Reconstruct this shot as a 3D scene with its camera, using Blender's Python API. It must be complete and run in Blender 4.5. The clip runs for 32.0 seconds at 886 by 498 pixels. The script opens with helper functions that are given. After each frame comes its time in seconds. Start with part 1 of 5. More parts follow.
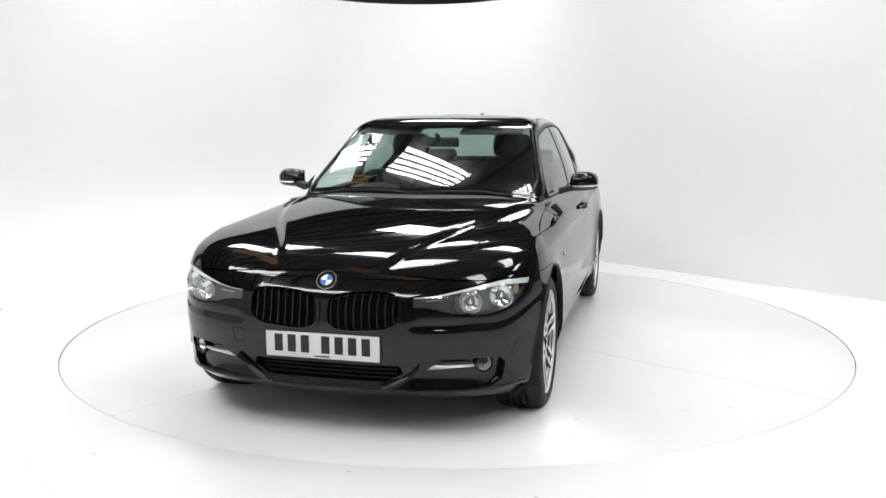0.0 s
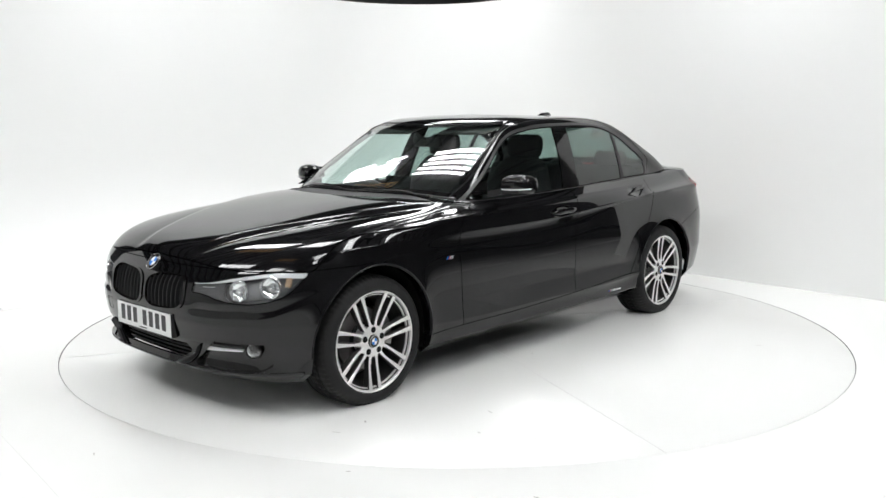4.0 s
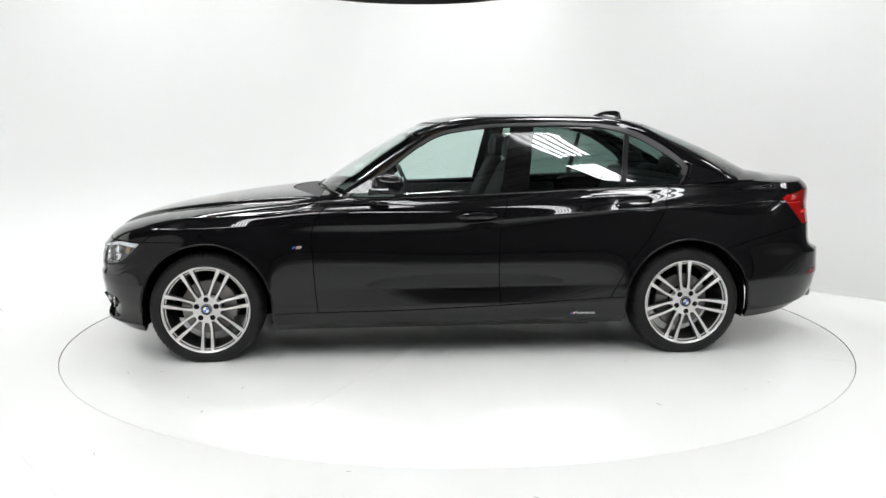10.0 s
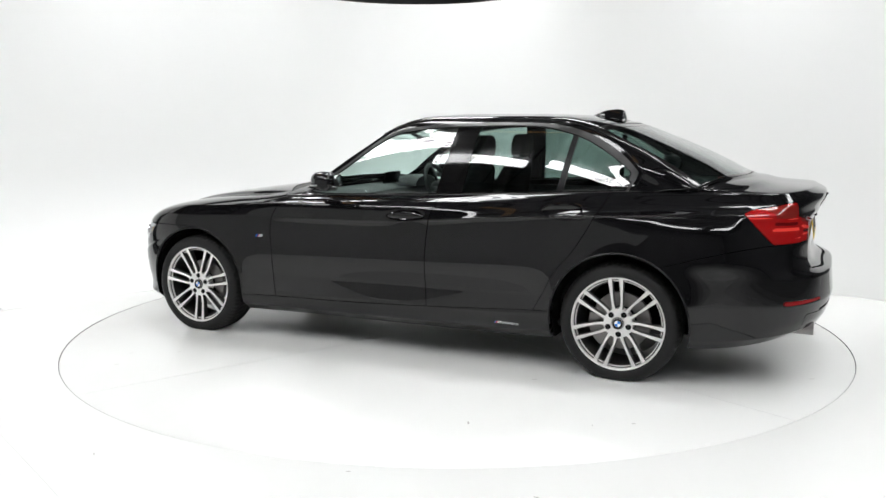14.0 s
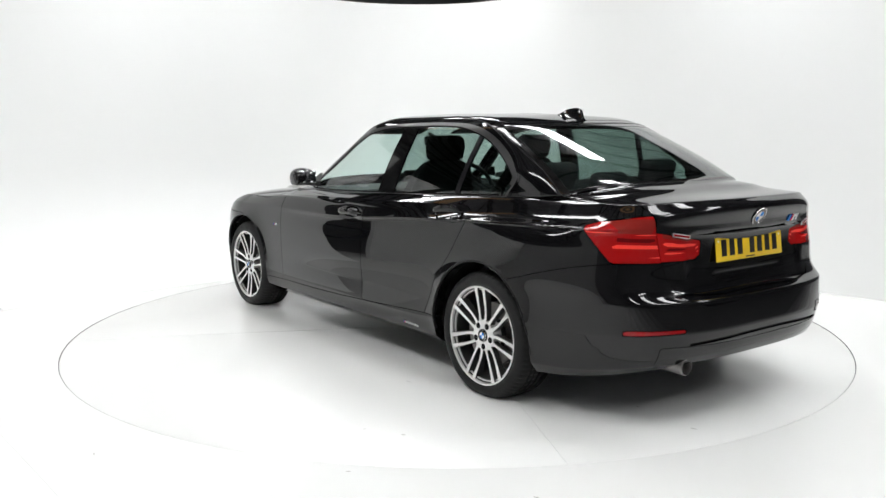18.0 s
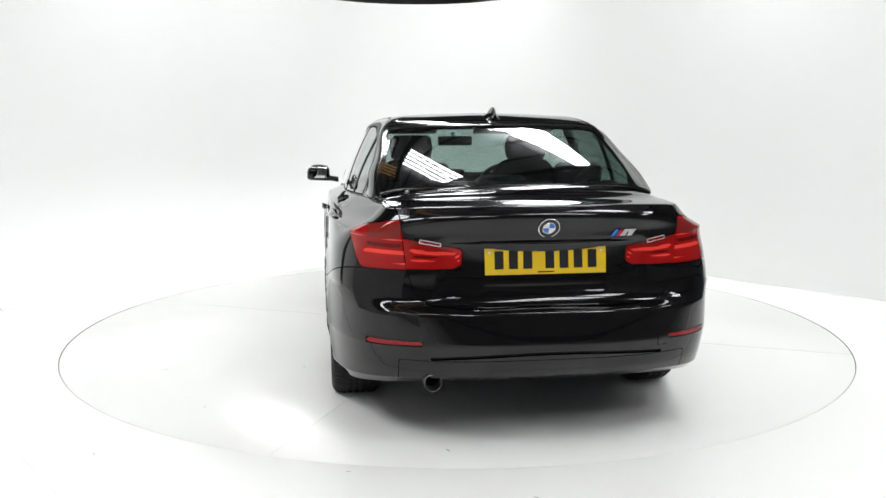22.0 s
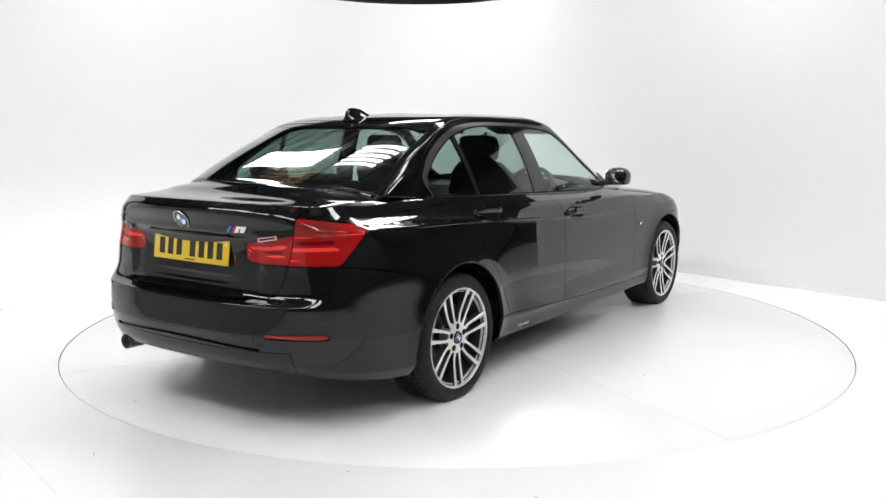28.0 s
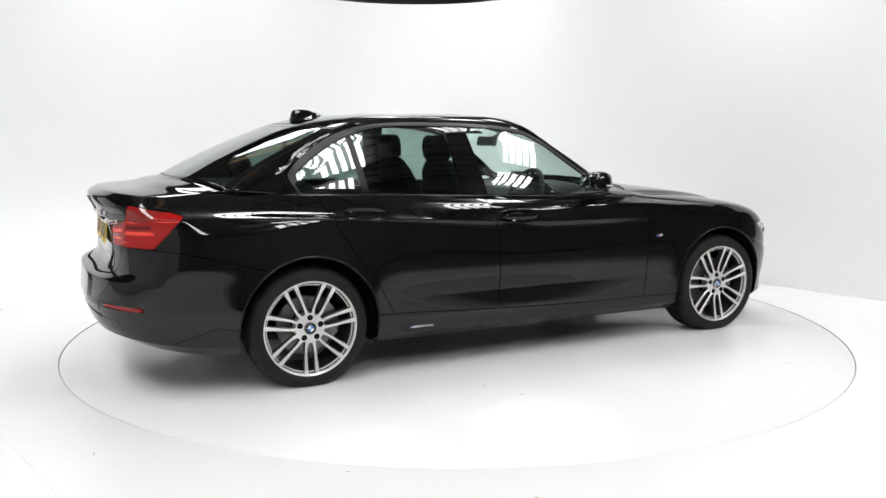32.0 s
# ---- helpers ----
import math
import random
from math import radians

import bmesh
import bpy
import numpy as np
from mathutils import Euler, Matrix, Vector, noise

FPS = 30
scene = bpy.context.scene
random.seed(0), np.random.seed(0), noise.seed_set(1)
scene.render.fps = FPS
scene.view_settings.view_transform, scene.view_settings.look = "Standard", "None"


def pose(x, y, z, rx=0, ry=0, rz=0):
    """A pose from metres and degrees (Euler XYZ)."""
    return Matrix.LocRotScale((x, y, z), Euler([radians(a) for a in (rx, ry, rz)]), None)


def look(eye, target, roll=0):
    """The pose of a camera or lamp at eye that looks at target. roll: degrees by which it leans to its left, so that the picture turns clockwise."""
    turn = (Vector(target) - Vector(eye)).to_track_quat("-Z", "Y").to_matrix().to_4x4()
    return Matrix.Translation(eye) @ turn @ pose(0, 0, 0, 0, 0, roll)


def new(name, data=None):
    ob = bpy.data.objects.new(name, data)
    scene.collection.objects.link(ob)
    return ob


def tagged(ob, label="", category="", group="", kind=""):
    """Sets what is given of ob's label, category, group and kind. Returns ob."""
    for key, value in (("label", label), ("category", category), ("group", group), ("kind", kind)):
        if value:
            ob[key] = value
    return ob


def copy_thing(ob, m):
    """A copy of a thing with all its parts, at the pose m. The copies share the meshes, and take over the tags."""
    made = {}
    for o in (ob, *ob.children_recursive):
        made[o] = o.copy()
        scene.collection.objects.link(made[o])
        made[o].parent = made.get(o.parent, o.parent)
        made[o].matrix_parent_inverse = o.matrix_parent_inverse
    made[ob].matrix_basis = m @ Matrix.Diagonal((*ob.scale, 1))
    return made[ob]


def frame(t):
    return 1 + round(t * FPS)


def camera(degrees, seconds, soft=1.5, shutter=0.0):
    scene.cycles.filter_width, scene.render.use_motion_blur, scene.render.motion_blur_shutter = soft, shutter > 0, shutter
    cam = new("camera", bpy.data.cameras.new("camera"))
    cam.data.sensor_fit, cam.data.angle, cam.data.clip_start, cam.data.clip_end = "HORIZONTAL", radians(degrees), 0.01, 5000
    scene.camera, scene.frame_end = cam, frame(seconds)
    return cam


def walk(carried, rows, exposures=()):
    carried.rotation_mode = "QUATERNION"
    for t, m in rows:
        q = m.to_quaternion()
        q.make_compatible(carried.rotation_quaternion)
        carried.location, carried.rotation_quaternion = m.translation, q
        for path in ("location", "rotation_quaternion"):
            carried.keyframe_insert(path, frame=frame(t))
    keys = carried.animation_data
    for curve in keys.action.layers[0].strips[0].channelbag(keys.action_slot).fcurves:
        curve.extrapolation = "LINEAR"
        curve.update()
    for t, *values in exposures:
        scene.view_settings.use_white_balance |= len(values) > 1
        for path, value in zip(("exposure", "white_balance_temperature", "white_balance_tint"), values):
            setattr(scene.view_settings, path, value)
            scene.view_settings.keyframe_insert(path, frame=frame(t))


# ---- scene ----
import collections, functools

# ---- camera ----
cam = camera(54.94, 32.0, soft=1.5)
EYE = pose(0, -5.715, 1.351, 90 - 8.259, 0.093, 0.779)
walk(cam, [(0, EYE), (32, EYE)])


def heading(t):
    """The turn of the turntable and of the car on it, in degrees, at t seconds."""
    return float(np.interp(t, (0, 8, 16, 24, 32), (-103.77, -160.58, -218.10, -275.38, -332.68)))


# ---- world, light ----
world = bpy.data.worlds.new("hall")
scene.world = world
world.use_nodes = True
world.node_tree.nodes["Background"].inputs[0].default_value = (0.75, 0.85, 1.0, 1)
world.node_tree.nodes["Background"].inputs[1].default_value = 0.03
scene.view_settings.exposure = -0.03


# ---- materials ----
def material(name, colour, rough=0.5, metal=0.0, spec=0.5, coat=0.0, grain=0.0, scale=60.0, vary=0.0, wide=3.0, emit=0.0):
    """A node material; grain: depth of fine relief; vary: share by which the colour drifts at the wide scale."""
    m = bpy.data.materials.new(name)
    m.use_nodes = True
    nt = m.node_tree
    b = nt.nodes["Principled BSDF"]
    b.inputs["Base Color"].default_value = (*colour, 1)
    b.inputs["Roughness"].default_value = rough
    b.inputs["Metallic"].default_value = metal
    b.inputs["Specular IOR Level"].default_value = spec
    b.inputs["Coat Weight"].default_value = coat
    b.inputs["Coat Roughness"].default_value = 0.015
    if emit:
        b.inputs["Emission Color"].default_value = (*colour, 1)
        b.inputs["Emission Strength"].default_value = emit
    if vary or grain:
        tc = nt.nodes.new("ShaderNodeTexCoord")
    if vary:
        n = nt.nodes.new("ShaderNodeTexNoise")
        n.inputs["Scale"].default_value, n.inputs["Detail"].default_value = wide, 6
        r = nt.nodes.new("ShaderNodeMapRange")
        r.inputs[1].default_value, r.inputs[2].default_value = 0.3, 0.7
        r.inputs[3].default_value, r.inputs[4].default_value = 1 - vary, 1 + vary
        mul = nt.nodes.new("ShaderNodeVectorMath")
        mul.operation = "SCALE"
        mul.inputs[0].default_value = colour
        nt.links.new(tc.outputs["Object"], n.inputs["Vector"])
        nt.links.new(n.outputs[0], r.inputs[0])
        nt.links.new(r.outputs[0], mul.inputs["Scale"])
        nt.links.new(mul.outputs[0], b.inputs["Base Color"])
        rr = nt.nodes.new("ShaderNodeMapRange")
        rr.inputs[1].default_value, rr.inputs[2].default_value = 0.3, 0.7
        rr.inputs[3].default_value, rr.inputs[4].default_value = max(rough * 0.8, 0.0), min(rough * 1.25, 1)
        nt.links.new(n.outputs[0], rr.inputs[0])
        nt.links.new(rr.outputs[0], b.inputs["Roughness"])
    if grain:
        n2 = nt.nodes.new("ShaderNodeTexNoise")
        n2.inputs["Scale"].default_value, n2.inputs["Detail"].default_value = scale, 4
        bump = nt.nodes.new("ShaderNodeBump")
        bump.inputs["Strength"].default_value, bump.inputs["Distance"].default_value = 0.6, grain
        nt.links.new(tc.outputs["Object"], n2.inputs["Vector"])
        nt.links.new(n2.outputs[0], bump.inputs["Height"])
        nt.links.new(bump.outputs[0], b.inputs["Normal"])
    return m


def glass(name, tint, f0=0.045, rough=0.0):
    """Thin sheet glass: a tinted see-through sheet with a mirror film that grows towards grazing."""
    m = bpy.data.materials.new(name)
    m.use_nodes = True
    nt = m.node_tree
    nt.nodes.remove(nt.nodes["Principled BSDF"])
    clear, gloss, mix, face = (nt.nodes.new("ShaderNode" + k) for k in ("BsdfTransparent", "BsdfGlossy", "MixShader", "LayerWeight"))
    clear.inputs[0].default_value = (*tint, 1)
    gloss.inputs["Color"].default_value = (1, 1, 1, 1)
    gloss.inputs["Roughness"].default_value = rough
    face.inputs["Blend"].default_value = 0.5
    power, scaled = nt.nodes.new("ShaderNodeMath"), nt.nodes.new("ShaderNodeMath")
    power.operation, power.inputs[1].default_value = "POWER", 5.0
    scaled.operation, scaled.inputs[1].default_value, scaled.inputs[2].default_value = "MULTIPLY_ADD", 1 - 2 * f0, 2 * f0
    nt.links.new(face.outputs["Facing"], power.inputs[0])
    nt.links.new(power.outputs[0], scaled.inputs[0])
    nt.links.new(scaled.outputs[0], mix.inputs[0])
    nt.links.new(clear.outputs[0], mix.inputs[1])
    nt.links.new(gloss.outputs[0], mix.inputs[2])
    nt.links.new(mix.outputs[0], nt.nodes["Material Output"].inputs[0])
    return m


PAINT = material("black_paint", (0.0045, 0.0045, 0.005), 0.4, spec=0.0, coat=1.0)
GLOSS = material("gloss_black_trim", (0.006, 0.006, 0.006), 0.06)
SATIN = material("satin_black_trim", (0.010, 0.010, 0.011), 0.28, spec=0.22)
TRIM = material("satin_grey_window_trim", (0.030, 0.030, 0.031), 0.36, spec=0.5)
SLAT = material("grille_black", (0.022, 0.022, 0.023), 0.22)
PLASTIC = material("black_plastic", (0.012, 0.012, 0.012), 0.55, grain=0.0006, scale=400)
DARK = material("dark_cavity", (0.006, 0.006, 0.006), 0.9, spec=0.1)
RUBBER = material("tyre_rubber", (0.012, 0.012, 0.012), 0.6, spec=0.3, grain=0.0008, scale=260, vary=0.25, wide=20)
ALLOY = material("machined_alloy", (0.80, 0.79, 0.78), 0.30, metal=0.55, grain=0.0002, scale=500)
ANTHRACITE = material("anthracite_wheel_paint", (0.055, 0.053, 0.051), 0.32, metal=0.5, grain=0.0002, scale=700)
CHROME = material("chrome", (0.84, 0.84, 0.85), 0.12, metal=0.8)
BRUSHED = material("matt_chrome", (0.78, 0.78, 0.79), 0.28, metal=0.7)
STEEL = material("brake_steel", (0.26, 0.25, 0.245), 0.38, metal=1.0, grain=0.0003, scale=300)
CLOTH = material("seat_cloth", (0.012, 0.012, 0.013), 0.85, grain=0.0015, scale=500, vary=0.3, wide=30)
DASH = material("dashboard_plastic", (0.014, 0.014, 0.015), 0.5, grain=0.0008, scale=350)
LINER = material("headliner_cloth", (0.045, 0.045, 0.044), 0.9, grain=0.001, scale=400)
WOOD_TRIM = material("dash_trim", (0.16, 0.09, 0.04), 0.3, vary=0.3, wide=25)
PLATE_W = material("white_plate", (0.72, 0.73, 0.72), 0.35, grain=0.0003, scale=900)
PLATE_Y = material("yellow_plate", (0.78, 0.53, 0.02), 0.35, grain=0.0003, scale=900)
INK = material("plate_black", (0.012, 0.012, 0.014), 0.4)
BLUE = material("badge_blue", (0.03, 0.20, 0.62), 0.25)
NAVY = material("badge_navy", (0.015, 0.03, 0.20), 0.25)
RED_BADGE = material("badge_red", (0.62, 0.02, 0.03), 0.25)
WHITE_BADGE = material("badge_white", (0.82, 0.83, 0.84), 0.25)
RED = material("red_lens", (0.33, 0.006, 0.006), 0.06, spec=0.0, coat=1.0)
RED_DEEP = material("deep_red_lens", (0.24, 0.004, 0.006), 0.08, spec=0.0, coat=1.0)
RED_TOP = material("smoked_red_lens", (0.21, 0.016, 0.012), 0.06, spec=0.0, coat=1.0)
RED_LIT = material("light_red_bar", (0.92, 0.055, 0.040), 0.10, spec=0.0, coat=1.0)
RED_BAND = material("dark_red_band", (0.12, 0.002, 0.003), 0.06, spec=0.0, coat=1.0)
AMBER = material("amber_lens", (0.48, 0.33, 0.22), 0.25, grain=.002, scale=200)
LAMP_BOWL = material("lamp_reflector", (0.92, 0.92, 0.93), 0.07, metal=0.85)
BROW = material("silver_brow", (0.86, 0.87, 0.88), 0.25, metal=0.1)
LAMP_GREY = material("lamp_bezel", (0.55, 0.55, 0.56), 0.22, metal=0.6)
LAMP_DARK = material("dark_lamp_mask", (0.055, 0.055, 0.058), 0.32)
LENS = glass("lamp_lens", (0.93, 0.95, 0.95))
WINDSCREEN_GLASS = glass("windscreen_glass", (0.80, 0.90, 0.87))
DOOR_GLASS = glass("door_glass", (0.80, 0.91, 0.88))
REAR_GLASS = glass("tinted_rear_glass", (0.34, 0.44, 0.41), f0=0.04)
MIRROR = material("mirror_glass", (0.85, 0.87, 0.87), 0.01, metal=1.0)


# ---- meshes ----
def link(name, me, mat, parent=None, label=""):
    me.materials.append(mat)
    ob = new(name, me)
    ob.parent = parent
    if label:
        ob["label"] = label
    return ob


def part(name, bm, mat, parent=None, label="", flat=False):
    """Links a bmesh as one mesh object under a thing or a part."""
    me = bpy.data.meshes.new(name)
    bmesh.ops.recalc_face_normals(bm, faces=bm.faces)
    bm.to_mesh(me)
    bm.free()
    if not flat:
        me.polygons.foreach_set("use_smooth", [True] * len(me.polygons))
        me.set_sharp_from_angle(angle=radians(35))
    return link(name, me, mat, parent, label)


def box(sx, sy, sz, m=Matrix(), bevel=0.0, seg=2):
    bm = bmesh.new()
    bmesh.ops.create_cube(bm, size=1)
    bmesh.ops.scale(bm, vec=(sx, sy, sz), verts=bm.verts)
    if bevel:
        bmesh.ops.bevel(bm, geom=list(bm.edges), offset=bevel, segments=seg, profile=0.5, affect="EDGES")
    bmesh.ops.transform(bm, matrix=m, verts=bm.verts)
    return bm


def add(bm, other):
    me = bpy.data.meshes.new("tmp")
    other.to_mesh(me)
    other.free()
    bm.from_mesh(me)
    bpy.data.meshes.remove(me)
    return bm


def lathe(profile, seg=64, m=Matrix(), closed=False, a0=0.0, a1=2 * math.pi):
    """Turns (radius, along) pairs about the z axis."""
    bm = bmesh.new()
    full = abs(a1 - a0) > 6.28
    n = seg if full else seg + 1
    rows = [[bm.verts.new((r * math.cos(a0 + (a1 - a0) * k / seg), r * math.sin(a0 + (a1 - a0) * k / seg), h)) for k in range(n)] for r, h in profile]
    for i in range(len(rows) - (0 if closed else 1)):
        a, b = rows[i], rows[(i + 1) % len(rows)]
        for k in range(seg):
            j = (k + 1) % n
            bm.faces.new((a[k], a[j], b[j], b[k]))
    bmesh.ops.transform(bm, matrix=m, verts=bm.verts)
    return bm


def loft(sections, cap=True):
    """Joins equal closed sections, lists of points, into a skin."""
    bm = bmesh.new()
    rows = [[bm.verts.new(p) for p in s] for s in sections]
    n = len(rows[0])
    for a, b in zip(rows, rows[1:]):
        for k in range(n):
            j = (k + 1) % n
            bm.faces.new((a[k], a[j], b[j], b[k]))
    if cap:
        bm.faces.new(rows[0][::-1])
        bm.faces.new(rows[-1])
    return bm


def tube(points, radius, seg=10, flat=1.0):
    """A round bar along points."""
    pts = [Vector(p) for p in points]
    out = []
    for i, p in enumerate(pts):
        d = (pts[min(i + 1, len(pts) - 1)] - pts[max(i - 1, 0)]).normalized()
        up = Vector((0, 0, 1)) if abs(d.z) < 0.9 else Vector((1, 0, 0))
        a = d.cross(up).normalized()
        b = a.cross(d)
        r = radius[i] if isinstance(radius, (list, tuple)) else radius
        out.append([p + a * (r * math.cos(t)) + b * (r * flat * math.sin(t)) for t in (2 * math.pi * k / seg for k in range(seg))])
    return loft(out)


def prism(outline, depth, m=Matrix(), bevel=0.0):
    """A plate: a flat outline in x, y, thick along z."""
    bm = bmesh.new()
    f = bm.faces.new([bm.verts.new((x, y, 0)) for x, y in outline])
    r = bmesh.ops.extrude_face_region(bm, geom=[f])
    bmesh.ops.translate(bm, vec=(0, 0, depth), verts=[v for v in r["geom"] if isinstance(v, bmesh.types.BMVert)])
    if bevel:
        bmesh.ops.bevel(bm, geom=list(bm.edges), offset=bevel, segments=2, profile=0.5, affect="EDGES")
    bmesh.ops.transform(bm, matrix=m, verts=bm.verts)
    return bm


# ---- the studio ----
FLOOR_WHITE = material("white_floor_paint", (0.800, 0.807, 0.788), 0.24)
WALL_WHITE = material("white_wall_paint", (0.853, 0.860, 0.848), 0.65, grain=.0006, scale=120)
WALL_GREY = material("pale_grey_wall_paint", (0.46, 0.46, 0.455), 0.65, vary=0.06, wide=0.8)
HALL_DARK = material("dark_hall_cladding", (0.10, 0.10, 0.105), 0.6, vary=0.3, wide=1.5)
ROOF_DARK = material("grey_roof_sheet", (0.20, 0.20, 0.205), 0.7, vary=0.3, wide=2.0)
PURLIN = material("dark_roof_purlin", (0.035, 0.034, 0.034), 0.7, vary=0.3, wide=2.0)
FLOOR_DARK = material("dark_hall_floor", (0.08, 0.08, 0.08), 0.6, vary=0.3, wide=2.0)
GAP_DARK = material("turntable_gap", (0.16, 0.16, 0.16), 0.8)
JOINT = material("joint_filler", (0.62, 0.62, 0.61), 0.6)
DAYLIGHT = material("translucent_rooflight", (0.985, 0.99, 1.0), 0.5, emit=20.5)

R_TABLE = 2.482


def structure(name, bm, mat, label):
    return tagged(part(name, bm, mat, None, flat=False), label, kind="structure")


def annulus(r0, r1, z, seg=256):
    bm = bmesh.new()
    a = [bm.verts.new((r0 * math.cos(2 * math.pi * k / seg), r0 * math.sin(2 * math.pi * k / seg), z)) for k in range(seg)]
    b = [bm.verts.new((r1 * math.cos(2 * math.pi * k / seg), r1 * math.sin(2 * math.pi * k / seg), z)) for k in range(seg)]
    for k in range(seg):
        j = (k + 1) % seg
        bm.faces.new((a[k], b[k], b[j], a[j]))
    return bm


# turntable: a disc flush with the floor, in sectors with fine joints
turntable = tagged(new("turntable"), "round white turntable flush with the studio floor", "turntable")
deck_bm = lathe([(0.0001, 0.0), (R_TABLE - .004, 0.0), (R_TABLE - .0008, -.002), (R_TABLE - .0008, -.06), (0.0001, -.06)], 256)
part("disc", deck_bm, FLOOR_WHITE, turntable)
for k in range(4):
    a = radians(45 + 90 * k + 8)
    part("joint", box(2.2, .0014, .0012, pose(1.38 * math.cos(a), 1.38 * math.sin(a), .0002, 0, 0, math.degrees(a))), JOINT, turntable, flat=True)

# floor round it, with a hole, square to the studio walls
N_RIGHT, N_LEFT, FLOOR_END = Vector((.725, .688, 0)).normalized(), Vector((-.688, .725, 0)).normalized(), -3.45
fl = annulus(R_TABLE + .0035, 3.2, 0.0)
ext = bmesh.ops.extrude_edge_only(fl, edges=[e for e in fl.edges if all(v.co.length > 3 for v in e.verts)])
for v in [g_ for g_ in ext["geom"] if isinstance(g_, bmesh.types.BMVert)]:
    u, w = v.co.dot(N_RIGHT), v.co.dot(N_LEFT)
    f = 7.0 / max(abs(u), abs(w))
    v.co = N_RIGHT * (u * f) + N_LEFT * min(max(w * f, FLOOR_END), 4.6)
structure("floor", fl, FLOOR_WHITE, "white painted studio floor round the turntable")
# the floor's fading light is painted in: five strips, each a darker grey
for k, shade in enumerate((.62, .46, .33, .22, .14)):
    dimmed = material("light_falloff_floor", (shade, shade, shade * .985), 0.5, vary=0.25, wide=1.2)
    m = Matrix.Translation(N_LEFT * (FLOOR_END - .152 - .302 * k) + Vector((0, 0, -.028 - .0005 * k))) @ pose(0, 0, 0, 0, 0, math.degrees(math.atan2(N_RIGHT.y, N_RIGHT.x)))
    structure("floor_falloff", box(14.0, .30, .05, m, .004), dimmed, "grey floor strip before the white studio floor, light falloff put into its colour")
structure("turntable_pit", lathe([(R_TABLE + .005, -.002), (R_TABLE + .005, -.08), (.0001, -.08)], 128), GAP_DARK, "dark narrow gap round the turntable")


def studio_wall():
    """The white wall round the back of the studio: straight, a rounded corner, straight; sharp foot on the one side, a cove on the other."""
    d1, d2, r, h = 2.93, 3.55, 1.3, 2.682
    n1, n2 = N_RIGHT, N_LEFT
    t1 = Vector((n1.y, -n1.x, 0))
    t2 = Vector((-n2.y, n2.x, 0))
    middle = n1 * (d1 - r) + n2 * (d2 - r)
    line = []
    for s in np.linspace(4.2, 0, 24):
        line.append((middle + n1 * r + t1 * s, n1, 0.0))
    for a in np.linspace(0, math.pi / 2, 16)[1:]:
        line.append((middle + (n1 * math.cos(a) + n2 * math.sin(a)) * r, n1 * math.cos(a) + n2 * math.sin(a), a / (math.pi / 2)))
    for s in np.linspace(0, 3.76, 24)[1:]:
        line.append((middle + n2 * r + t2 * s, n2, 1.0))
    secs = []
    for p, n, k in line:
        c = .004 + .95 * k
        prof = [(.15, -.02), (.15, h), (0, h), (0, 2.2)] + [(-c + c * math.cos(a), c - c * math.sin(a) + .001) for a in np.linspace(0, math.pi / 2, 12)] + [(-c, -.02)]
        secs.append([p + n * d + Vector((0, 0, z)) for d, z in prof])
    return structure("studio_wall", loft(secs), WALL_WHITE, "plain white studio wall with a rounded corner and curved foot")


studio_wall()


def side_screen(name, a, b, mat, label):
    """A straight white studio wall between two places on the floor plan, given along the two studio axes."""
    p, q = N_RIGHT * a[0] + N_LEFT * a[1], N_RIGHT * b[0] + N_LEFT * b[1]
    way = q - p
    m = Matrix.Translation((p + q) / 2 + Vector((0, 0, 1.2))) @ pose(0, 0, 0, 0, 0, math.degrees(math.atan2(way.y, way.x)))
    structure(name, box(way.length, .12, 2.42, m, .006), mat, label)


# past a narrow doorway the white wall runs on and turns the corner towards the front
side_screen("studio_wall_left", (-2.72, 3.61), (-5.40, 3.61), WALL_WHITE, "plain white studio wall past a narrow doorway")
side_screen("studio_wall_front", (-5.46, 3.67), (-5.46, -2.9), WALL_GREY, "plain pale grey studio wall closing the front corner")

# the hall, square to the studio walls: dark cladding, a flat dark roof with ribs and translucent strips
H_ROOF, HALL = 5.6, 10.0
TURN = pose(0, 0, 0, 0, 0, -46.5)
bm = bmesh.new()
bmesh.ops.create_grid(bm, size=HALL + .2, matrix=TURN @ pose(0, 0, -.10))
structure("hall_floor", bm, FLOOR_DARK, "dark concrete floor of the hall beyond the studio")
for k, name in enumerate(("wall_hall_1", "wall_hall_2", "wall_hall_3", "wall_hall_4")):
    m = TURN @ pose(0, 0, 0, 0, 0, 90 * k) @ pose(HALL + .1, 0, H_ROOF / 2)
    structure(name, box(.2, 2 * HALL, H_ROOF, m), HALL_DARK, "dark clad wall of the hall")
roof_bm = box(2 * HALL, 2 * HALL, .15, TURN @ pose(0, 0, H_ROOF + .08))
structure("ceiling", roof_bm, ROOF_DARK, "grey sheeted hall roof")
purlins = tagged(new("purlins"), "dark steel purlins under the hall roof", kind="structure")
for k in range(-13, 14):
    deep = k % 4 == 0
    part("purlin", box(.12 if deep else .05, 2 * HALL, .20 if deep else .08, TURN @ pose(k * .72, 0, H_ROOF - (.08 if deep else .03))), PURLIN, purlins, flat=True)
# brown roof boards: emission stands in for the light that falls on them
BROWN_GLOW = material("glowing_brown_boards", (0.85, 0.50, 0.22), 0.5, emit=0.7)


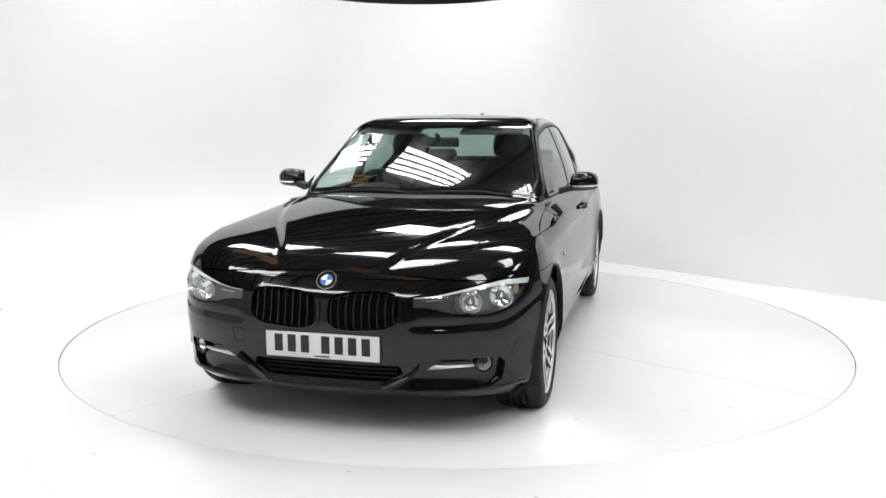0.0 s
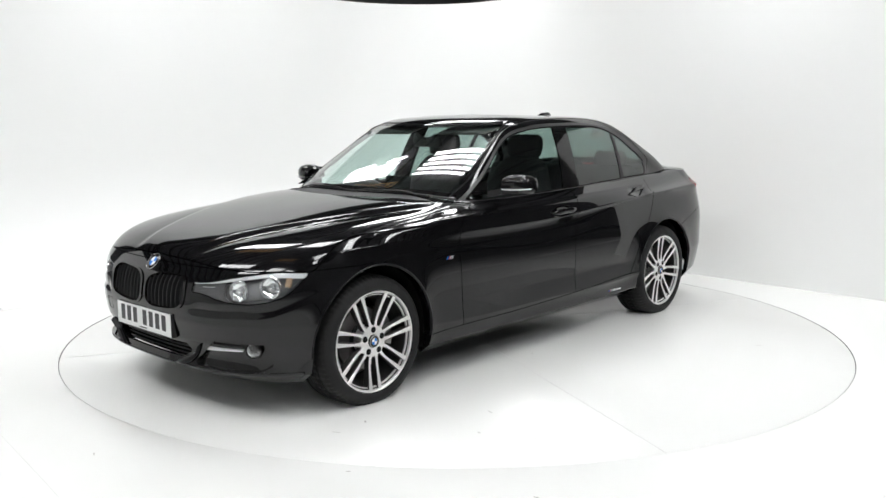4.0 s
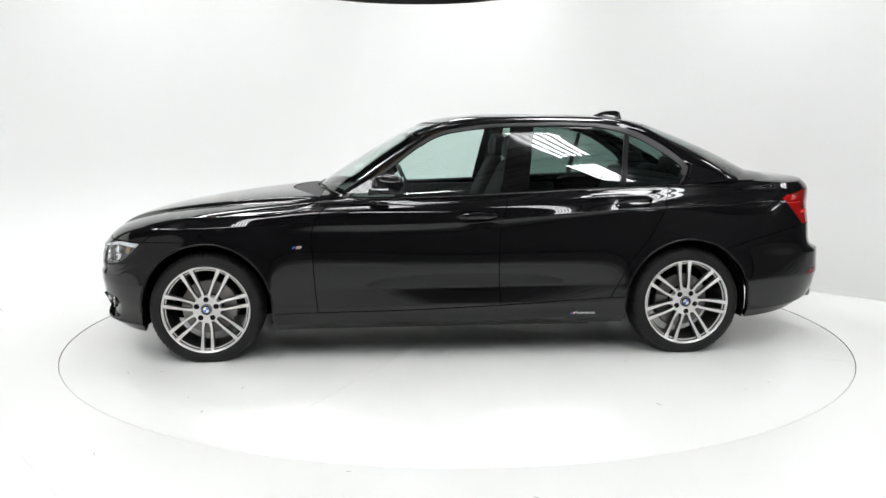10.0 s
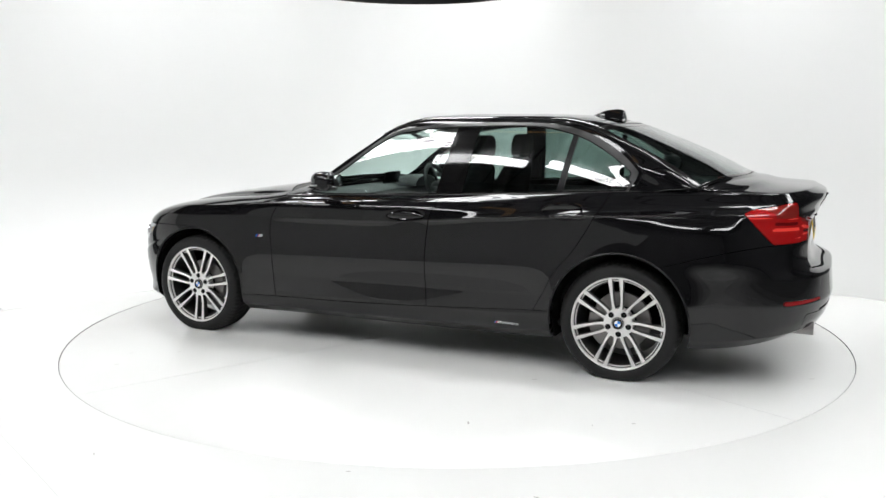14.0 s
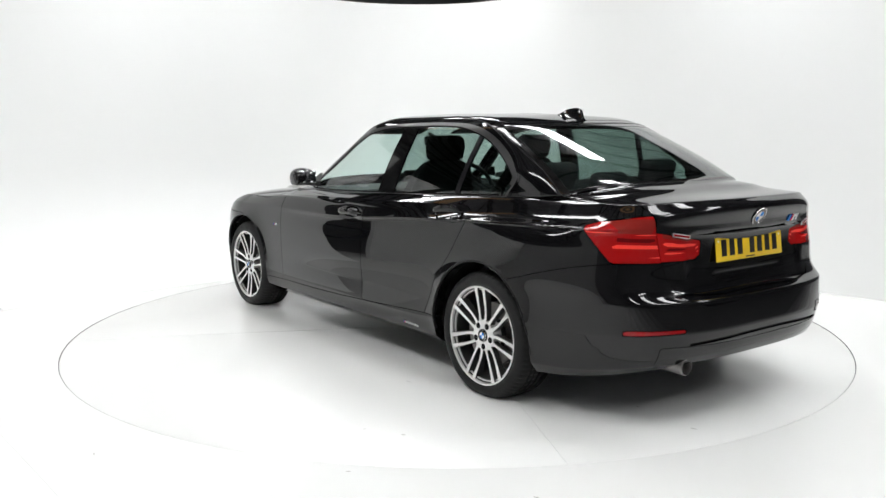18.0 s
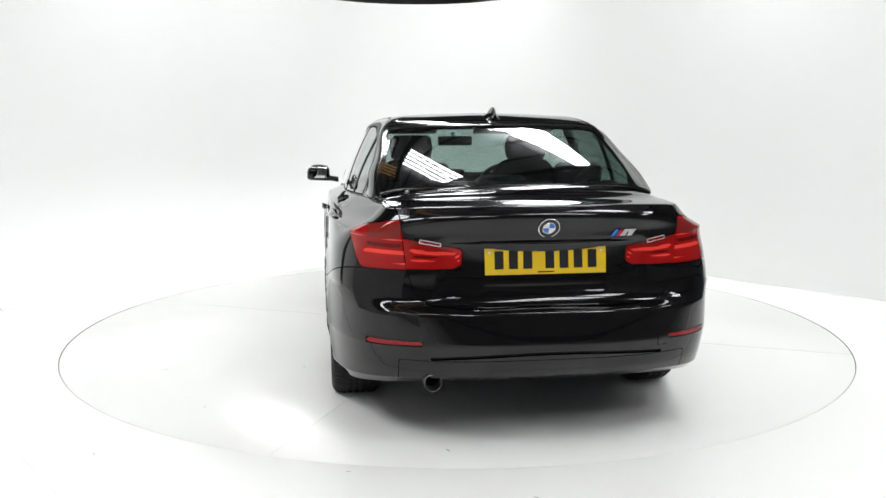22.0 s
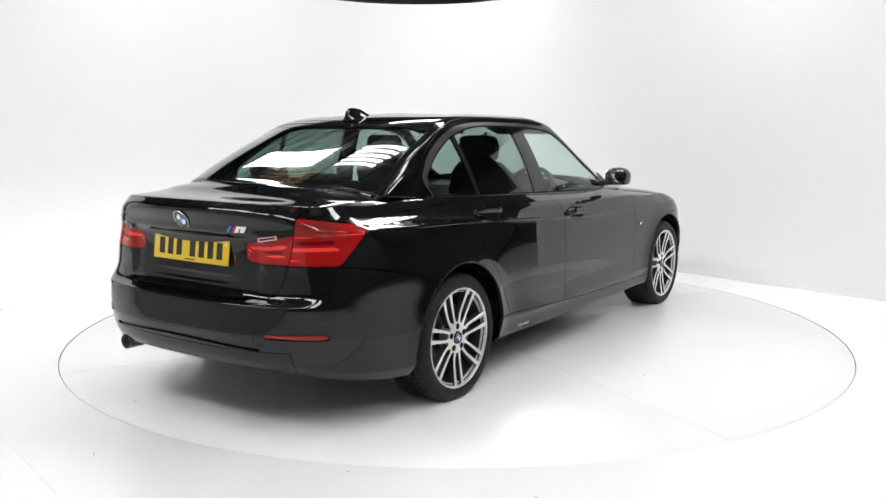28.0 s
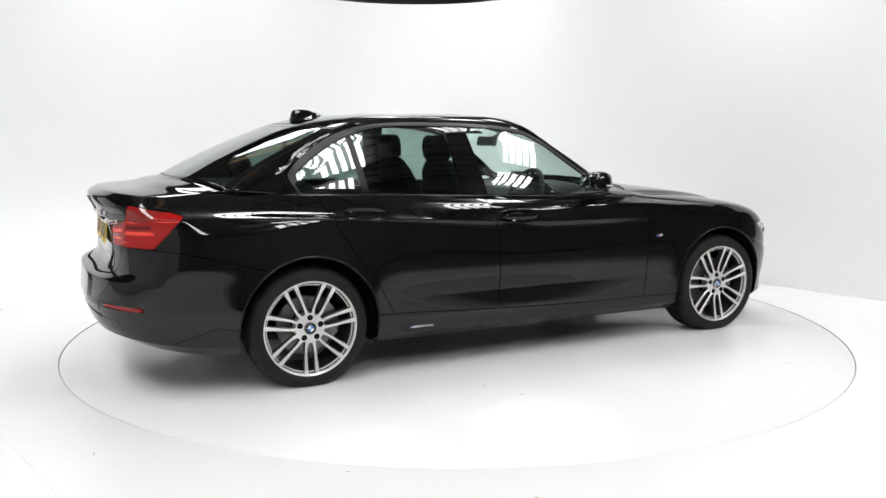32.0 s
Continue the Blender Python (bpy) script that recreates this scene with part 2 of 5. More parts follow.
def rooflight(along, across, length, width=.90, bays=5, mat=DAYLIGHT, label="bright translucent corrugated rooflight in the dark roof"):
    """A translucent strip hung under the roof: narrow bays side by side."""
    root = tagged(new("rooflight"), label, "rooflight", "rooflights in the roof", "structure")
    m = TURN @ pose(along, across, H_ROOF - .17)
    bay = width / bays
    for k in range(bays):
        part("bay", box(length, bay * .58, .02, m @ pose(0, (k - (bays - 1) / 2) * bay, 0)), mat, root, flat=True)
    for s in (-1, 1):
        part("frame", box(.06, width + .1, .08, m @ pose(s * (length / 2 + .03), 0, .02)), ROOF_DARK, root, flat=True)


for along, across, l in ((-5.1, .3, 2.5), (-1.55, .2, 2.2), (-1.1, 3.3, 2.2), (-5.0, 4.2, 2.4), (-2.0, -4.5, 2.6), (4.5, -1.3, 2.4), (3.0, -5.4, 2.4), (2.4, 1.5, 2.4), (7.8, -1.6, 2.4), (6.5, -5.7, 2.4), (5.0, 3.1, 2.2), (8.5, 3.1, 2.2), (.2, -6.0, 2.4)):
    rooflight(along, across, l)
# two patches of brown boarding, added as dimly glowing bays
for along, across, l in ((-4.0, -.75, 2.2), (.9, -2.9, 2.2)):
    rooflight(along, across, l, .6, 4, BROWN_GLOW, "brown roof boards beside a rooflight, their light added as a dim glow")


# fine joints and scuffs in the floor paint
mark = part("floor_joint", box(1.5, .0014, .001, pose(-1.72, -2.46, .0004, 0, 0, -49)), JOINT, None, flat=True)
tagged(mark, "fine straight joint in the white floor paint", kind="structure")
rng = random.Random(4)
SCUFF = material("scuff_mark", (0.42, 0.41, 0.39), 0.7)
for name, spots in (("floor_scuffs", ((1.05, -2.80), (1.72, -2.83), (1.80, -2.86), (1.86, -2.66), (-.42, -2.52), (.3, -2.75), (-1.5, -2.35), (2.5, -2.1))), ("turntable_scuffs", [(rng.uniform(.5, 2.3), rng.uniform(0, 6.28)) for _ in range(34)])):
    bm = bmesh.new()
    for k, (p, q) in enumerate(spots):
        x, y = (p, q) if name == "floor_scuffs" else (p * math.cos(q), p * math.sin(q))
        a, l, w = rng.uniform(0, 180), rng.uniform(.006, .022), rng.uniform(.002, .005)
        c = bmesh.ops.create_circle(bm, cap_ends=True, segments=10, radius=1)
        bmesh.ops.transform(bm, matrix=pose(x, y, .0006, 0, 0, a) @ Matrix.Diagonal((l, w, 1, 1)), verts=c["verts"])
    if name == "floor_scuffs":
        tagged(part(name, bm, SCUFF, None, flat=True), "small grey scuff marks on the white floor", kind="stuff")
    else:
        part(name, bm, SCUFF, turntable, flat=True)["kind"] = "stuff"


def wall_washer(x, y, power):
    """A spot lamp high before the wall, shining down it."""
    lamp = bpy.data.lights.new("wall_washer", "SPOT")
    lamp.energy, lamp.spot_size, lamp.spot_blend, lamp.shadow_soft_size = power, radians(95), 1.0, 0.08
    lamp.color = (0.97, 0.985, 1.0)
    away = Vector((x, y, 0)) * (1 - .75 / math.hypot(x, y))
    m = look((away.x, away.y, 3.5), (x, y, 1.5))
    new("wall_washer_light", lamp).matrix_world = m
    fitting = tagged(new("wall_washer"), "black spotlight hung from the roof, shining down the white wall", "spotlight", "spotlights before the wall", "structure")
    part("housing", lathe([(.0001, .20), (.105, .20), (.145, .03), (.140, .03), (.100, .19), (.0001, .19)], 32, m), ROOF_DARK, fitting)
    part("stem", box(.03, .03, 1.9, pose(away.x, away.y, 4.62), .004), ROOF_DARK, fitting)


for x, y in ((-3.33, 1.74), (-2.28, 2.74), (.41, 3.82), (2.6, 1.5)):
    wall_washer(x, y, 26)


def motions():
    rows = []
    for t in range(33):
        rows.append((t, pose(0, 0, 0, 0, 0, heading(t)) @ pose(.0953, -.0368, 0)))
    walk(car, rows)
    walk(turntable, [(t, pose(0, 0, 0, 0, 0, heading(t) + 100)) for t in range(33)])


# ---- the car's form ----
XS = (1.45, 0.8, 0.0, -0.8, -1.45, -2.0)
# One ring round the car a line: nose (x, where the side begins, roundness), tail (the same),
# heights (nose, six places along the side, tail), half widths at the six places.
RINGS = [
    ("skirt", (2.05, 1.45, 2.85), (-2.33, -1.45, 3.2), (.185, .165, .17, .175, .18, .20, .24, .285), (.83, .80, .80, .80, .85, .85)),
    ("lip", (2.115, 1.45, 2.85), (-2.388, -1.45, 3.2), (.225, .215, .215, .218, .225, .25, .28, .315), (.872, .868, .868, .868, .876, .874)),
    ("sill", (2.10, 1.45, 2.85), (-2.408, -1.45, 3.2), (.29, .285, .275, .285, .300, .320, .335, .35), (.882, .882, .882, .882, .885, .884)),
    ("tuck", (2.125, 1.45, 2.85), (-2.422, -1.45, 3.2), (.36, .36, .318, .318, .322, .375, .39, .40), (.884, .889, .892, .892, .892, .893)),
    ("plate", (2.14, 1.45, 2.85), (-2.434, -1.45, 3.2), (.45, .45, .425, .425, .430, .435, .460, .455), (.889, .888, .884, .888, .899, .902)),
    ("mid", (2.138, 1.45, 2.85), (-2.421, -1.45, 3.3), (.55, .54, .53, .535, .56, .57, .58, .590), (.890, .890, .891, .893, .897, .894)),
    ("waist", (2.118, 1.45, 2.85), (-2.334, -1.45, 3.9), (.63, .635, .64, .64, .66, .67, .66, .625), (.887, .887, .888, .890, .894, .884)),
    ("lamp", (2.078, 1.45, 2.85), (-2.323, -1.45, 3.8), (.685, .72, .735, .73, .765, .785, .775, .76), (.879, .881, .882, .885, .882, .868)),
    ("swage", (2.03, 1.45, 2.7), (-2.345, -1.95, 2.45), (.735, .775, .79, .797, .852, .884, .900, .91), (.868, .881, .889, .890, .870, .800)),
    ("shoulder", (1.93, 1.40, 2.5), (-2.372, -2.0, 2.4), (.794, .818, .85, .862, .888, .916, .955, .988), (.835, .868, .876, .862, .803, .706)),
    ("edge", (1.70, 1.2, 2.4), (-2.315, -2.0, 2.8), (.848, .835, .877, .905, .930, .957, 1.000, 1.02), (.775, .835, .843, .828, .760, .664)),
    ("deck", (1.25, .85, 2.6), (-2.13, -1.85, 2.8), (.926, .870, .902, .925, .953, .985, 1.018, 1.035), (.68, .775, .803, .797, .735, .630)),
    ("base", (.80, .42, 2.9), (-2.00, -1.5, 3.5), (.967, .905, .920, .939, .972, .999, 1.025, 1.066), (.70, .745, .772, .768, .708, .66)),
    ("glass_low", (.642, .2, 2.9), (-1.775, -1.45, 3.4), (1.088, 1.05, 1.05, 1.06, 1.09, 1.10, 1.10, 1.171), (.69, .72, .735, .735, .69, .685)),
    ("glass_mid", (.434, 0.0, 2.9), (-1.55, -1.29, 3.4), (1.207, 1.17, 1.17, 1.18, 1.20, 1.20, 1.20, 1.273), (.64, .67, .685, .685, .637, .63)),
    ("rail", (.198, -.1, 2.9), (-1.315, -1.09, 3.3), (1.341, 1.325, 1.325, 1.343, 1.340, 1.318, 1.315, 1.357), (.60, .604, .612, .612, .586, .58)),
    ("roof_edge", (.062, -.2, 2.9), (-1.15, -.98, 3.1), (1.388, 1.38, 1.38, 1.389, 1.386, 1.374, 1.37, 1.392), (.53, .54, .546, .543, .525, .52)),
    ("roof", (-.1, -.3, 2.9), (-1.02, -.75, 2.8), (1.411, 1.403, 1.403, 1.412, 1.410, 1.400, 1.395, 1.411), (.36, .37, .38, .38, .34, .34)),
    ("ridge", (-.2, -.35, 3.0), (-.85, -.7, 3.0), (1.419, 1.418, 1.418, 1.425, 1.424, 1.418, 1.414, 1.418), (0, 0, 0, 0, 0, 0)),
]
CREASE = {"lip", "tuck", "plate", "swage", "base", "edge"}


def smooth(x, xs, ys):
    """Cubic through the knots (xs rising), flat beyond them."""
    x, xs, ys = np.asarray(x, float), np.asarray(xs, float), np.asarray(ys, float)
    m = np.gradient(ys, xs)
    i = np.clip(np.searchsorted(xs, x) - 1, 0, len(xs) - 2)
    h = xs[i + 1] - xs[i]
    t = np.clip((x - xs[i]) / h, 0, 1)
    return ((1 + 2 * t) * (1 - t) ** 2 * ys[i] + t * (1 - t) ** 2 * h * m[i]
            + t * t * (3 - 2 * t) * ys[i + 1] + t * t * (t - 1) * h * m[i + 1])


NF, NS, NR = 72, 150, 60


def ring(nose, tail, zs, ys):
    xf, xa, nf = nose
    xr, xe, nr = tail
    kx, ky, kz = XS[::-1], ys[::-1], zs[6:0:-1]
    ya, za = smooth([xa], kx, ky)[0], smooth([xa], kx, kz)[0]
    ye, ze = smooth([xe], kx, ky)[0], smooth([xe], kx, kz)[0]
    a = np.linspace(0, math.pi / 2, NF + 1)[:-1]
    front = np.c_[xa + (xf - xa) * np.cos(a) ** (2 / nf), ya * np.sin(a) ** (2 / nf), zs[0] + (za - zs[0]) * np.sin(a) ** 3]
    x = np.linspace(xa, xe, NS + 1)
    side = np.c_[x, smooth(x, kx, ky), smooth(x, kx, kz)]
    a = np.linspace(math.pi / 2, 0, NR + 1)[1:]
    rear = np.c_[xe + (xr - xe) * np.cos(a) ** (2 / nr), ye * np.sin(a) ** (2 / nr), zs[7] + (ze - zs[7]) * np.sin(a) ** 3]
    return np.concatenate([front, side, rear])


STEP = 10


def fair_glass(G, v, cols, limit):
    """Gives the end windows and the roof's ends an even sweep from the middle to the pillars."""
    for r in np.where((v > 11.6) & (v < 17.99))[0]:
        P = G[r, cols]
        if P[0, 1] > P[-1, 1]:
            P = P[::-1]
        y, x = P[:, 1], P[:, 0]
        ye = min(limit(P[0, 2]), .955 * y[-1])
        xe = np.interp(ye, y, x)
        t = y / ye
        even = x[0] + (xe - x[0]) * (.85 * t * t + .15 * t ** 4)
        P[:, 0] = x + np.clip((1.0 - t) / .04, 0, 1) * min((v[r] - 11.6) / .4, 1) * (even - x)


def fair_sheet(G, v, cols, limit):
    """Smooths an end window into one low sheet."""
    m = (v > 12.02) & (v < 15.15)
    B = G[m]
    P = B[:, cols]
    x, y, z = P[..., 0], P[..., 1], P[..., 2]
    inside = y < limit(z)
    terms = np.stack([(y / .7) ** (2 * i) * ((z - 1.2) / .2) ** j for i, j in ((0, 0), (0, 1), (0, 2), (0, 3), (1, 0), (1, 1), (2, 0))], -1)
    c = np.linalg.lstsq(terms[inside], x[inside], rcond=None)[0]
    ends = np.clip((15.15 - v[m]) / .7, 0, 1) * np.clip((v[m] - 12.0) / .25, 0, 1)
    P[..., 0] = x + ends[:, None] * np.clip((limit(z) - y) / .03 + .6, 0, 1) * (terms @ c - x)
    G[m] = B


def fair_sides(G, v):
    """Lays the side windows into one smooth bowed sheet."""
    m = (v > 12.02) & (v < 15.1)
    P = G[m]
    x, y, z = P[..., 0], P[..., 1], P[..., 2]
    top = np.interp(z, (.94, 1.36), (.58, .10))
    back = np.interp(z, (.94, 1.36), (-1.46, -1.0))
    inside = (x < top) & (x > back)
    top, back = top + .06, back - .20
    terms = np.stack([((x + .45) / .9) ** i * ((z - 1.15) / .2) ** j for i in range(3) for j in range(3) if i + j < 4], -1)
    c = np.linalg.lstsq(terms[inside], y[inside], rcond=None)[0]
    fade = np.clip(np.minimum((top - x) / .12, (x - back) / .18), 0, 1) * np.clip((15.1 - v[m]) / .6, 0, 1)[:, None] * np.clip((v[m] - 12.02) / .15, 0, 1)[:, None]
    P[..., 1] = y + fade * (terms @ c - y)
    G[m] = P


def blur(A, sigma):
    k = np.arange(-3 * sigma, 3 * sigma + 1)
    w = np.exp(-k * k / (2.0 * sigma * sigma))
    w /= w.sum()
    n = len(k) // 2
    B = np.concatenate([2 * A[:1] - A[n:0:-1], A, 2 * A[-1:] - A[-2:-n - 2:-1]])
    return sum(w[i] * B[i:i + len(A)] for i in range(len(k)))


def fair_bonnet(G, v):
    """Evens out the bonnet from the nose to the screen."""
    m = (v >= 6.0) & (v <= 12.0)
    B = G[m][:, :NF + 40]
    S = B
    S = 2 * blur(S, 7) - blur(blur(S, 7), 7)
    side = smooth(B[..., 0], (.6, .72, .79, .87, .94, 1.2, 1.4, 1.54, 1.64, 1.73, 1.80), (12.6, 12.2, 11.4, 9.95, 9.4, 9.15, 9.25, 9.0, 8.2, 7.0, 6.4))
    w = 1 / (1 + np.exp(-np.clip((v[m][:, None] - side - .15) * 9, -30, 30)))
    w = w * np.clip((v[m][:, None] - 6.3) / 1.2, 0, 1)
    C = G[m]
    C[:, :NF + 40] = B + w[..., None] * (S - B)
    G[m] = C


def fair_flanks(G, v):
    """Evens out the flank along the car, from the lower doors to the window line."""
    m = (v > 7.0) & (v < 12.01)
    B = G[m]
    S = blur(B.transpose(1, 0, 2), 9).transpose(1, 0, 2)
    x = B[..., 0]
    w = np.clip((.60 - x) / .3, 0, 1) * np.clip((x + 1.95) / .25, 0, 1) * np.clip((v[m] - 7.0) / .8, 0, 1)[:, None]
    w = w * w * (3 - 2 * w) * (B[..., 1] > .4)
    G[m] = B + w[..., None] * (S - B)


def skin():
    """The left half of the car's skin: points, normals and the ring number at each point of a grid."""
    R = np.array([ring(*r[1:]) for r in RINGS])
    names = [r[0] for r in RINGS]
    n = len(R)
    d = np.maximum(np.linalg.norm(np.diff(R, axis=0), axis=2), 1e-4)
    slope = np.diff(R, axis=0) / d[..., None]
    left, right = np.zeros_like(R), np.zeros_like(R)
    for i in range(n):
        if i == 0 or i == n - 1:
            left[i] = right[i] = slope[min(i, n - 2)]
        elif names[i] in CREASE:
            left[i], right[i] = slope[i - 1], slope[i]
        else:
            w = (d[i] / (d[i - 1] + d[i]))[:, None]
            left[i] = right[i] = w * slope[i - 1] + (1 - w) * slope[i]
            if names[i] == "mid":  # the bumper's top edge is sharp at the tail alone
                k = np.clip((-1.95 - R[i][:, :1]) / .2, 0, 1)
                left[i], right[i] = left[i] + k * (slope[i - 1] - left[i]), right[i] + k * (slope[i] - right[i])
    rows, v = [], []
    for i in range(n - 1):
        for k in range(STEP):
            t = k / STEP
            h = d[i][:, None]
            rows.append((1 + 2 * t) * (1 - t) ** 2 * R[i] + t * (1 - t) ** 2 * h * right[i]
                        + t * t * (3 - 2 * t) * R[i + 1] + t * t * (t - 1) * h * left[i + 1])
            v.append(i + t)
    rows.append(R[-1])
    v.append(n - 1.0)
    G = np.array(rows)
    G[:, 0, 1] = G[:, -1, 1] = 0
    v = np.array(v)
    fair_bonnet(G, v)
    fair_flanks(G, v)
    fair_sides(G, v)
    fair_glass(G, v, slice(0, NF), lambda z: .712 - .345 * (z - .965))
    fair_glass(G, v, slice(NF + NS, None), lambda z: .676 - .29 * (z - 1.065))
    fair_sheet(G, v, slice(0, NF), lambda z: .712 - .345 * (z - .965))
    fair_sheet(G, v, slice(NF + NS, None), lambda z: .676 - .29 * (z - 1.065))
    return G, v


# ---- the car's skin, cut into panels ----
car = tagged(new("car"), "glossy black four-door saloon car standing on the white turntable", "car")


def shaped():
    """The skin with its finer forms: the bonnet's raised middle, the tailgate's recess."""
    G, v = skin()
    x, y, z = G[..., 0], G[..., 1], G[..., 2]
    step = lambda a: 1 / (1 + np.exp(-np.clip(a, -30, 30)))
    V2 = np.repeat(v[:, None], G.shape[1], 1)
    hood = step((V2 - 8.2) * 6) * step((11.8 - V2) * 8) * step((x - 0.85) * 20)
    line = smooth(x, (.85, 1.05, 1.4, 1.85, 2.0), (.68, .635, .525, .315, .25))
    ridge = step((line - y) / 0.007)
    z += hood * (0.004 * ridge - 0.019 * (1 - ridge) * np.exp(-np.maximum(y - line, 0) / 0.12))
    fold = smooth(y, (0, .30, .46, .62, .79, .83, .88), (.50, .50, .503, .507, .527, .556, .60))
    nose = step((x - 1.66) * 40) * step((y - .40) / .012) * step((.66 - z) / .012)
    x -= 0.013 * nose * step((z - fold) / .0035) * np.exp(-np.maximum(z - fold, 0) / .060)
    groove = step((-x - 2.2) * 60) * step((.262 - y) / .006)
    x += 0.007 * groove * np.exp(-((z - .672) / .006) ** 2)
    back = step((-x - 2.1) * 60) * step((0.44 - y) / 0.006) * step((z - 0.675) / 0.028) * step((0.872 - z) / 0.004)
    x += 0.018 * back
    for xc, zc in ((-.158, .826), (-1.092, .890)):
        y -= .017 * np.exp(-np.abs((x - xc) / .085) ** 3 - np.abs((z - zc) / .031) ** 3) * step((y - .6) / .02)
    for x0 in (1.40, -1.405):
        r = np.hypot(x - x0, np.maximum(z - .315, 0))
        y += (0.015 if x0 > 0 else .019) * np.exp(-np.maximum(r - .371, 0) / (.050 if x0 > 0 else .065)) * step((8.6 - V2) * 5) * step((y - .80) / .02) * step((.80 - np.abs(x - x0)) * 20) * step((z - .22) * 40)
    return G, v


GRID, GV = shaped()
_du, _dv = np.gradient(GRID, axis=1), np.gradient(GRID, axis=0)
NORM = np.cross(_du, _dv)
NORM /= np.maximum(np.linalg.norm(NORM, axis=2, keepdims=True), 1e-9)
for c in (0, -1):
    NORM[:, c, 1] = 0
NORM[-1] = (0, 0, 1)
NORM /= np.maximum(np.linalg.norm(NORM, axis=2, keepdims=True), 1e-9)
ROWS, COLS = GRID.shape[:2]
PTS = np.concatenate([GRID.reshape(-1, 3), NORM.reshape(-1, 3), np.repeat(GV, COLS)[:, None]], axis=1).tolist()


def block(r0, r1, c0=0, c1=COLS - 1):
    """The grid's cells between two rows and two columns."""
    return [(r * COLS + c, r * COLS + c + 1, (r + 1) * COLS + c + 1, (r + 1) * COLS + c) for r in range(r0, r1) for c in range(c0, c1)]


def cut(polys, f):
    """Splits faces where f changes sign: those above nought, those below."""
    used = sorted({i for p in polys for i in p})
    if not used:
        return [], []
    a = np.array([PTS[i] for i in used])
    vals = dict(zip(used, f(a[:, 0], a[:, 1], a[:, 2], a[:, 6]).tolist()))
    pos, neg, made = [], [], {}
    for p in polys:
        s = [vals[i] for i in p]
        if min(s) >= 0:
            pos.append(p)
        elif max(s) <= 0:
            neg.append(p)
        else:
            A, B = [], []
            for k, i in enumerate(p):
                j = p[(k + 1) % len(p)]
                if s[k] >= 0:
                    A.append(i)
                if s[k] <= 0:
                    B.append(i)
                if s[k] * vals[j] < 0:
                    key = (min(i, j), max(i, j))
                    if key not in made:
                        t = vals[key[0]] / (vals[key[0]] - vals[key[1]])
                        PTS.append([u + t * (w - u) for u, w in zip(PTS[key[0]], PTS[key[1]])])
                        made[key] = len(PTS) - 1
                    A.append(made[key])
                    B.append(made[key])
            if len(A) > 2:
                pos.append(tuple(A))
            if len(B) > 2:
                neg.append(tuple(B))
    return pos, neg


SEALS, RUBBERS = [], []


def gap(polys, f, w=0.0045, into=SEALS):
    """Splits faces along f with a shut line of that width between."""
    a, rest = cut(polys, lambda x, y, z, v: f(x, y, z, v) - w / 2)
    strip, b = cut(rest, lambda x, y, z, v: f(x, y, z, v) + w / 2)
    into.extend(strip)
    return a, b


def emit(name, polys, mat, parent, both=True, depth=0.012, push=0.0, label=""):
    """Links faces as a panel with turned-in edges: one over both halves, or a left and a right one."""
    if not polys:
        return None
    made = []
    for sides in ([(1, -1)] if both else [(1,), (-1,)]):
        verts, norms, faces, index, edges = [], [], [], {}, {}
        for s in sides:
            for p in polys:
                ids = []
                for i in p:
                    q = PTS[i]
                    key = (i, 1 if abs(q[1]) < 1e-7 else s)
                    if key not in index:
                        index[key] = len(verts)
                        verts.append((q[0] + q[3] * push, s * (q[1] + q[4] * push), q[2] + q[5] * push))
                        norms.append((q[3], s * q[4], q[5]))
                    ids.append(index[key])
                if s < 0:
                    ids.reverse()
                faces.append(ids)
                for k, a in enumerate(ids):
                    b = ids[(k + 1) % len(ids)]
                    edges[(a, b)] = 1
        loops = [norms[i] for f in faces for i in f]
        if depth:
            low, outs = {}, {}
            for a, b in [e for e in edges if (e[1], e[0]) not in edges]:
                va, vb = Vector(verts[a]), Vector(verts[b])
                out = tuple((vb - va).cross(Vector(norms[a])).normalized())
                for i in (a, b):
                    if i not in low:
                        low[i], outs[i] = len(verts), out
                        verts.append(tuple(Vector(verts[i]) - Vector(norms[i]) * depth))
                faces.append([a, low[a], low[b], b])
                loops += [outs[a], outs[a], outs[b], outs[b]]
        me = bpy.data.meshes.new(name)
        me.from_pydata(verts, [], faces)
        me.polygons.foreach_set("use_smooth", [True] * len(me.polygons))
        me.normals_split_custom_set(loops)
        made.append(link(name, me, mat, parent, label))
    return made[0] if both else made


def convex(*pts):
    """A field that is positive inside a convex outline in y and z, given against the clock seen from the front."""
    def f(x, y, z, v):
        out = None
        for (y0, z0), (y1, z1) in zip(pts, pts[1:] + pts[:1]):
            n = math.hypot(y1 - y0, z1 - z0)
            d = ((y1 - y0) * (z - z0) - (z1 - z0) * (y - y0)) / n
            out = d if out is None else np.minimum(out, d)
        return out
    return f


least = lambda *a: functools.reduce(np.minimum, a)
curve = lambda *kn: (lambda q: smooth(q, [k[0] for k in kn], [k[1] for k in kn]))

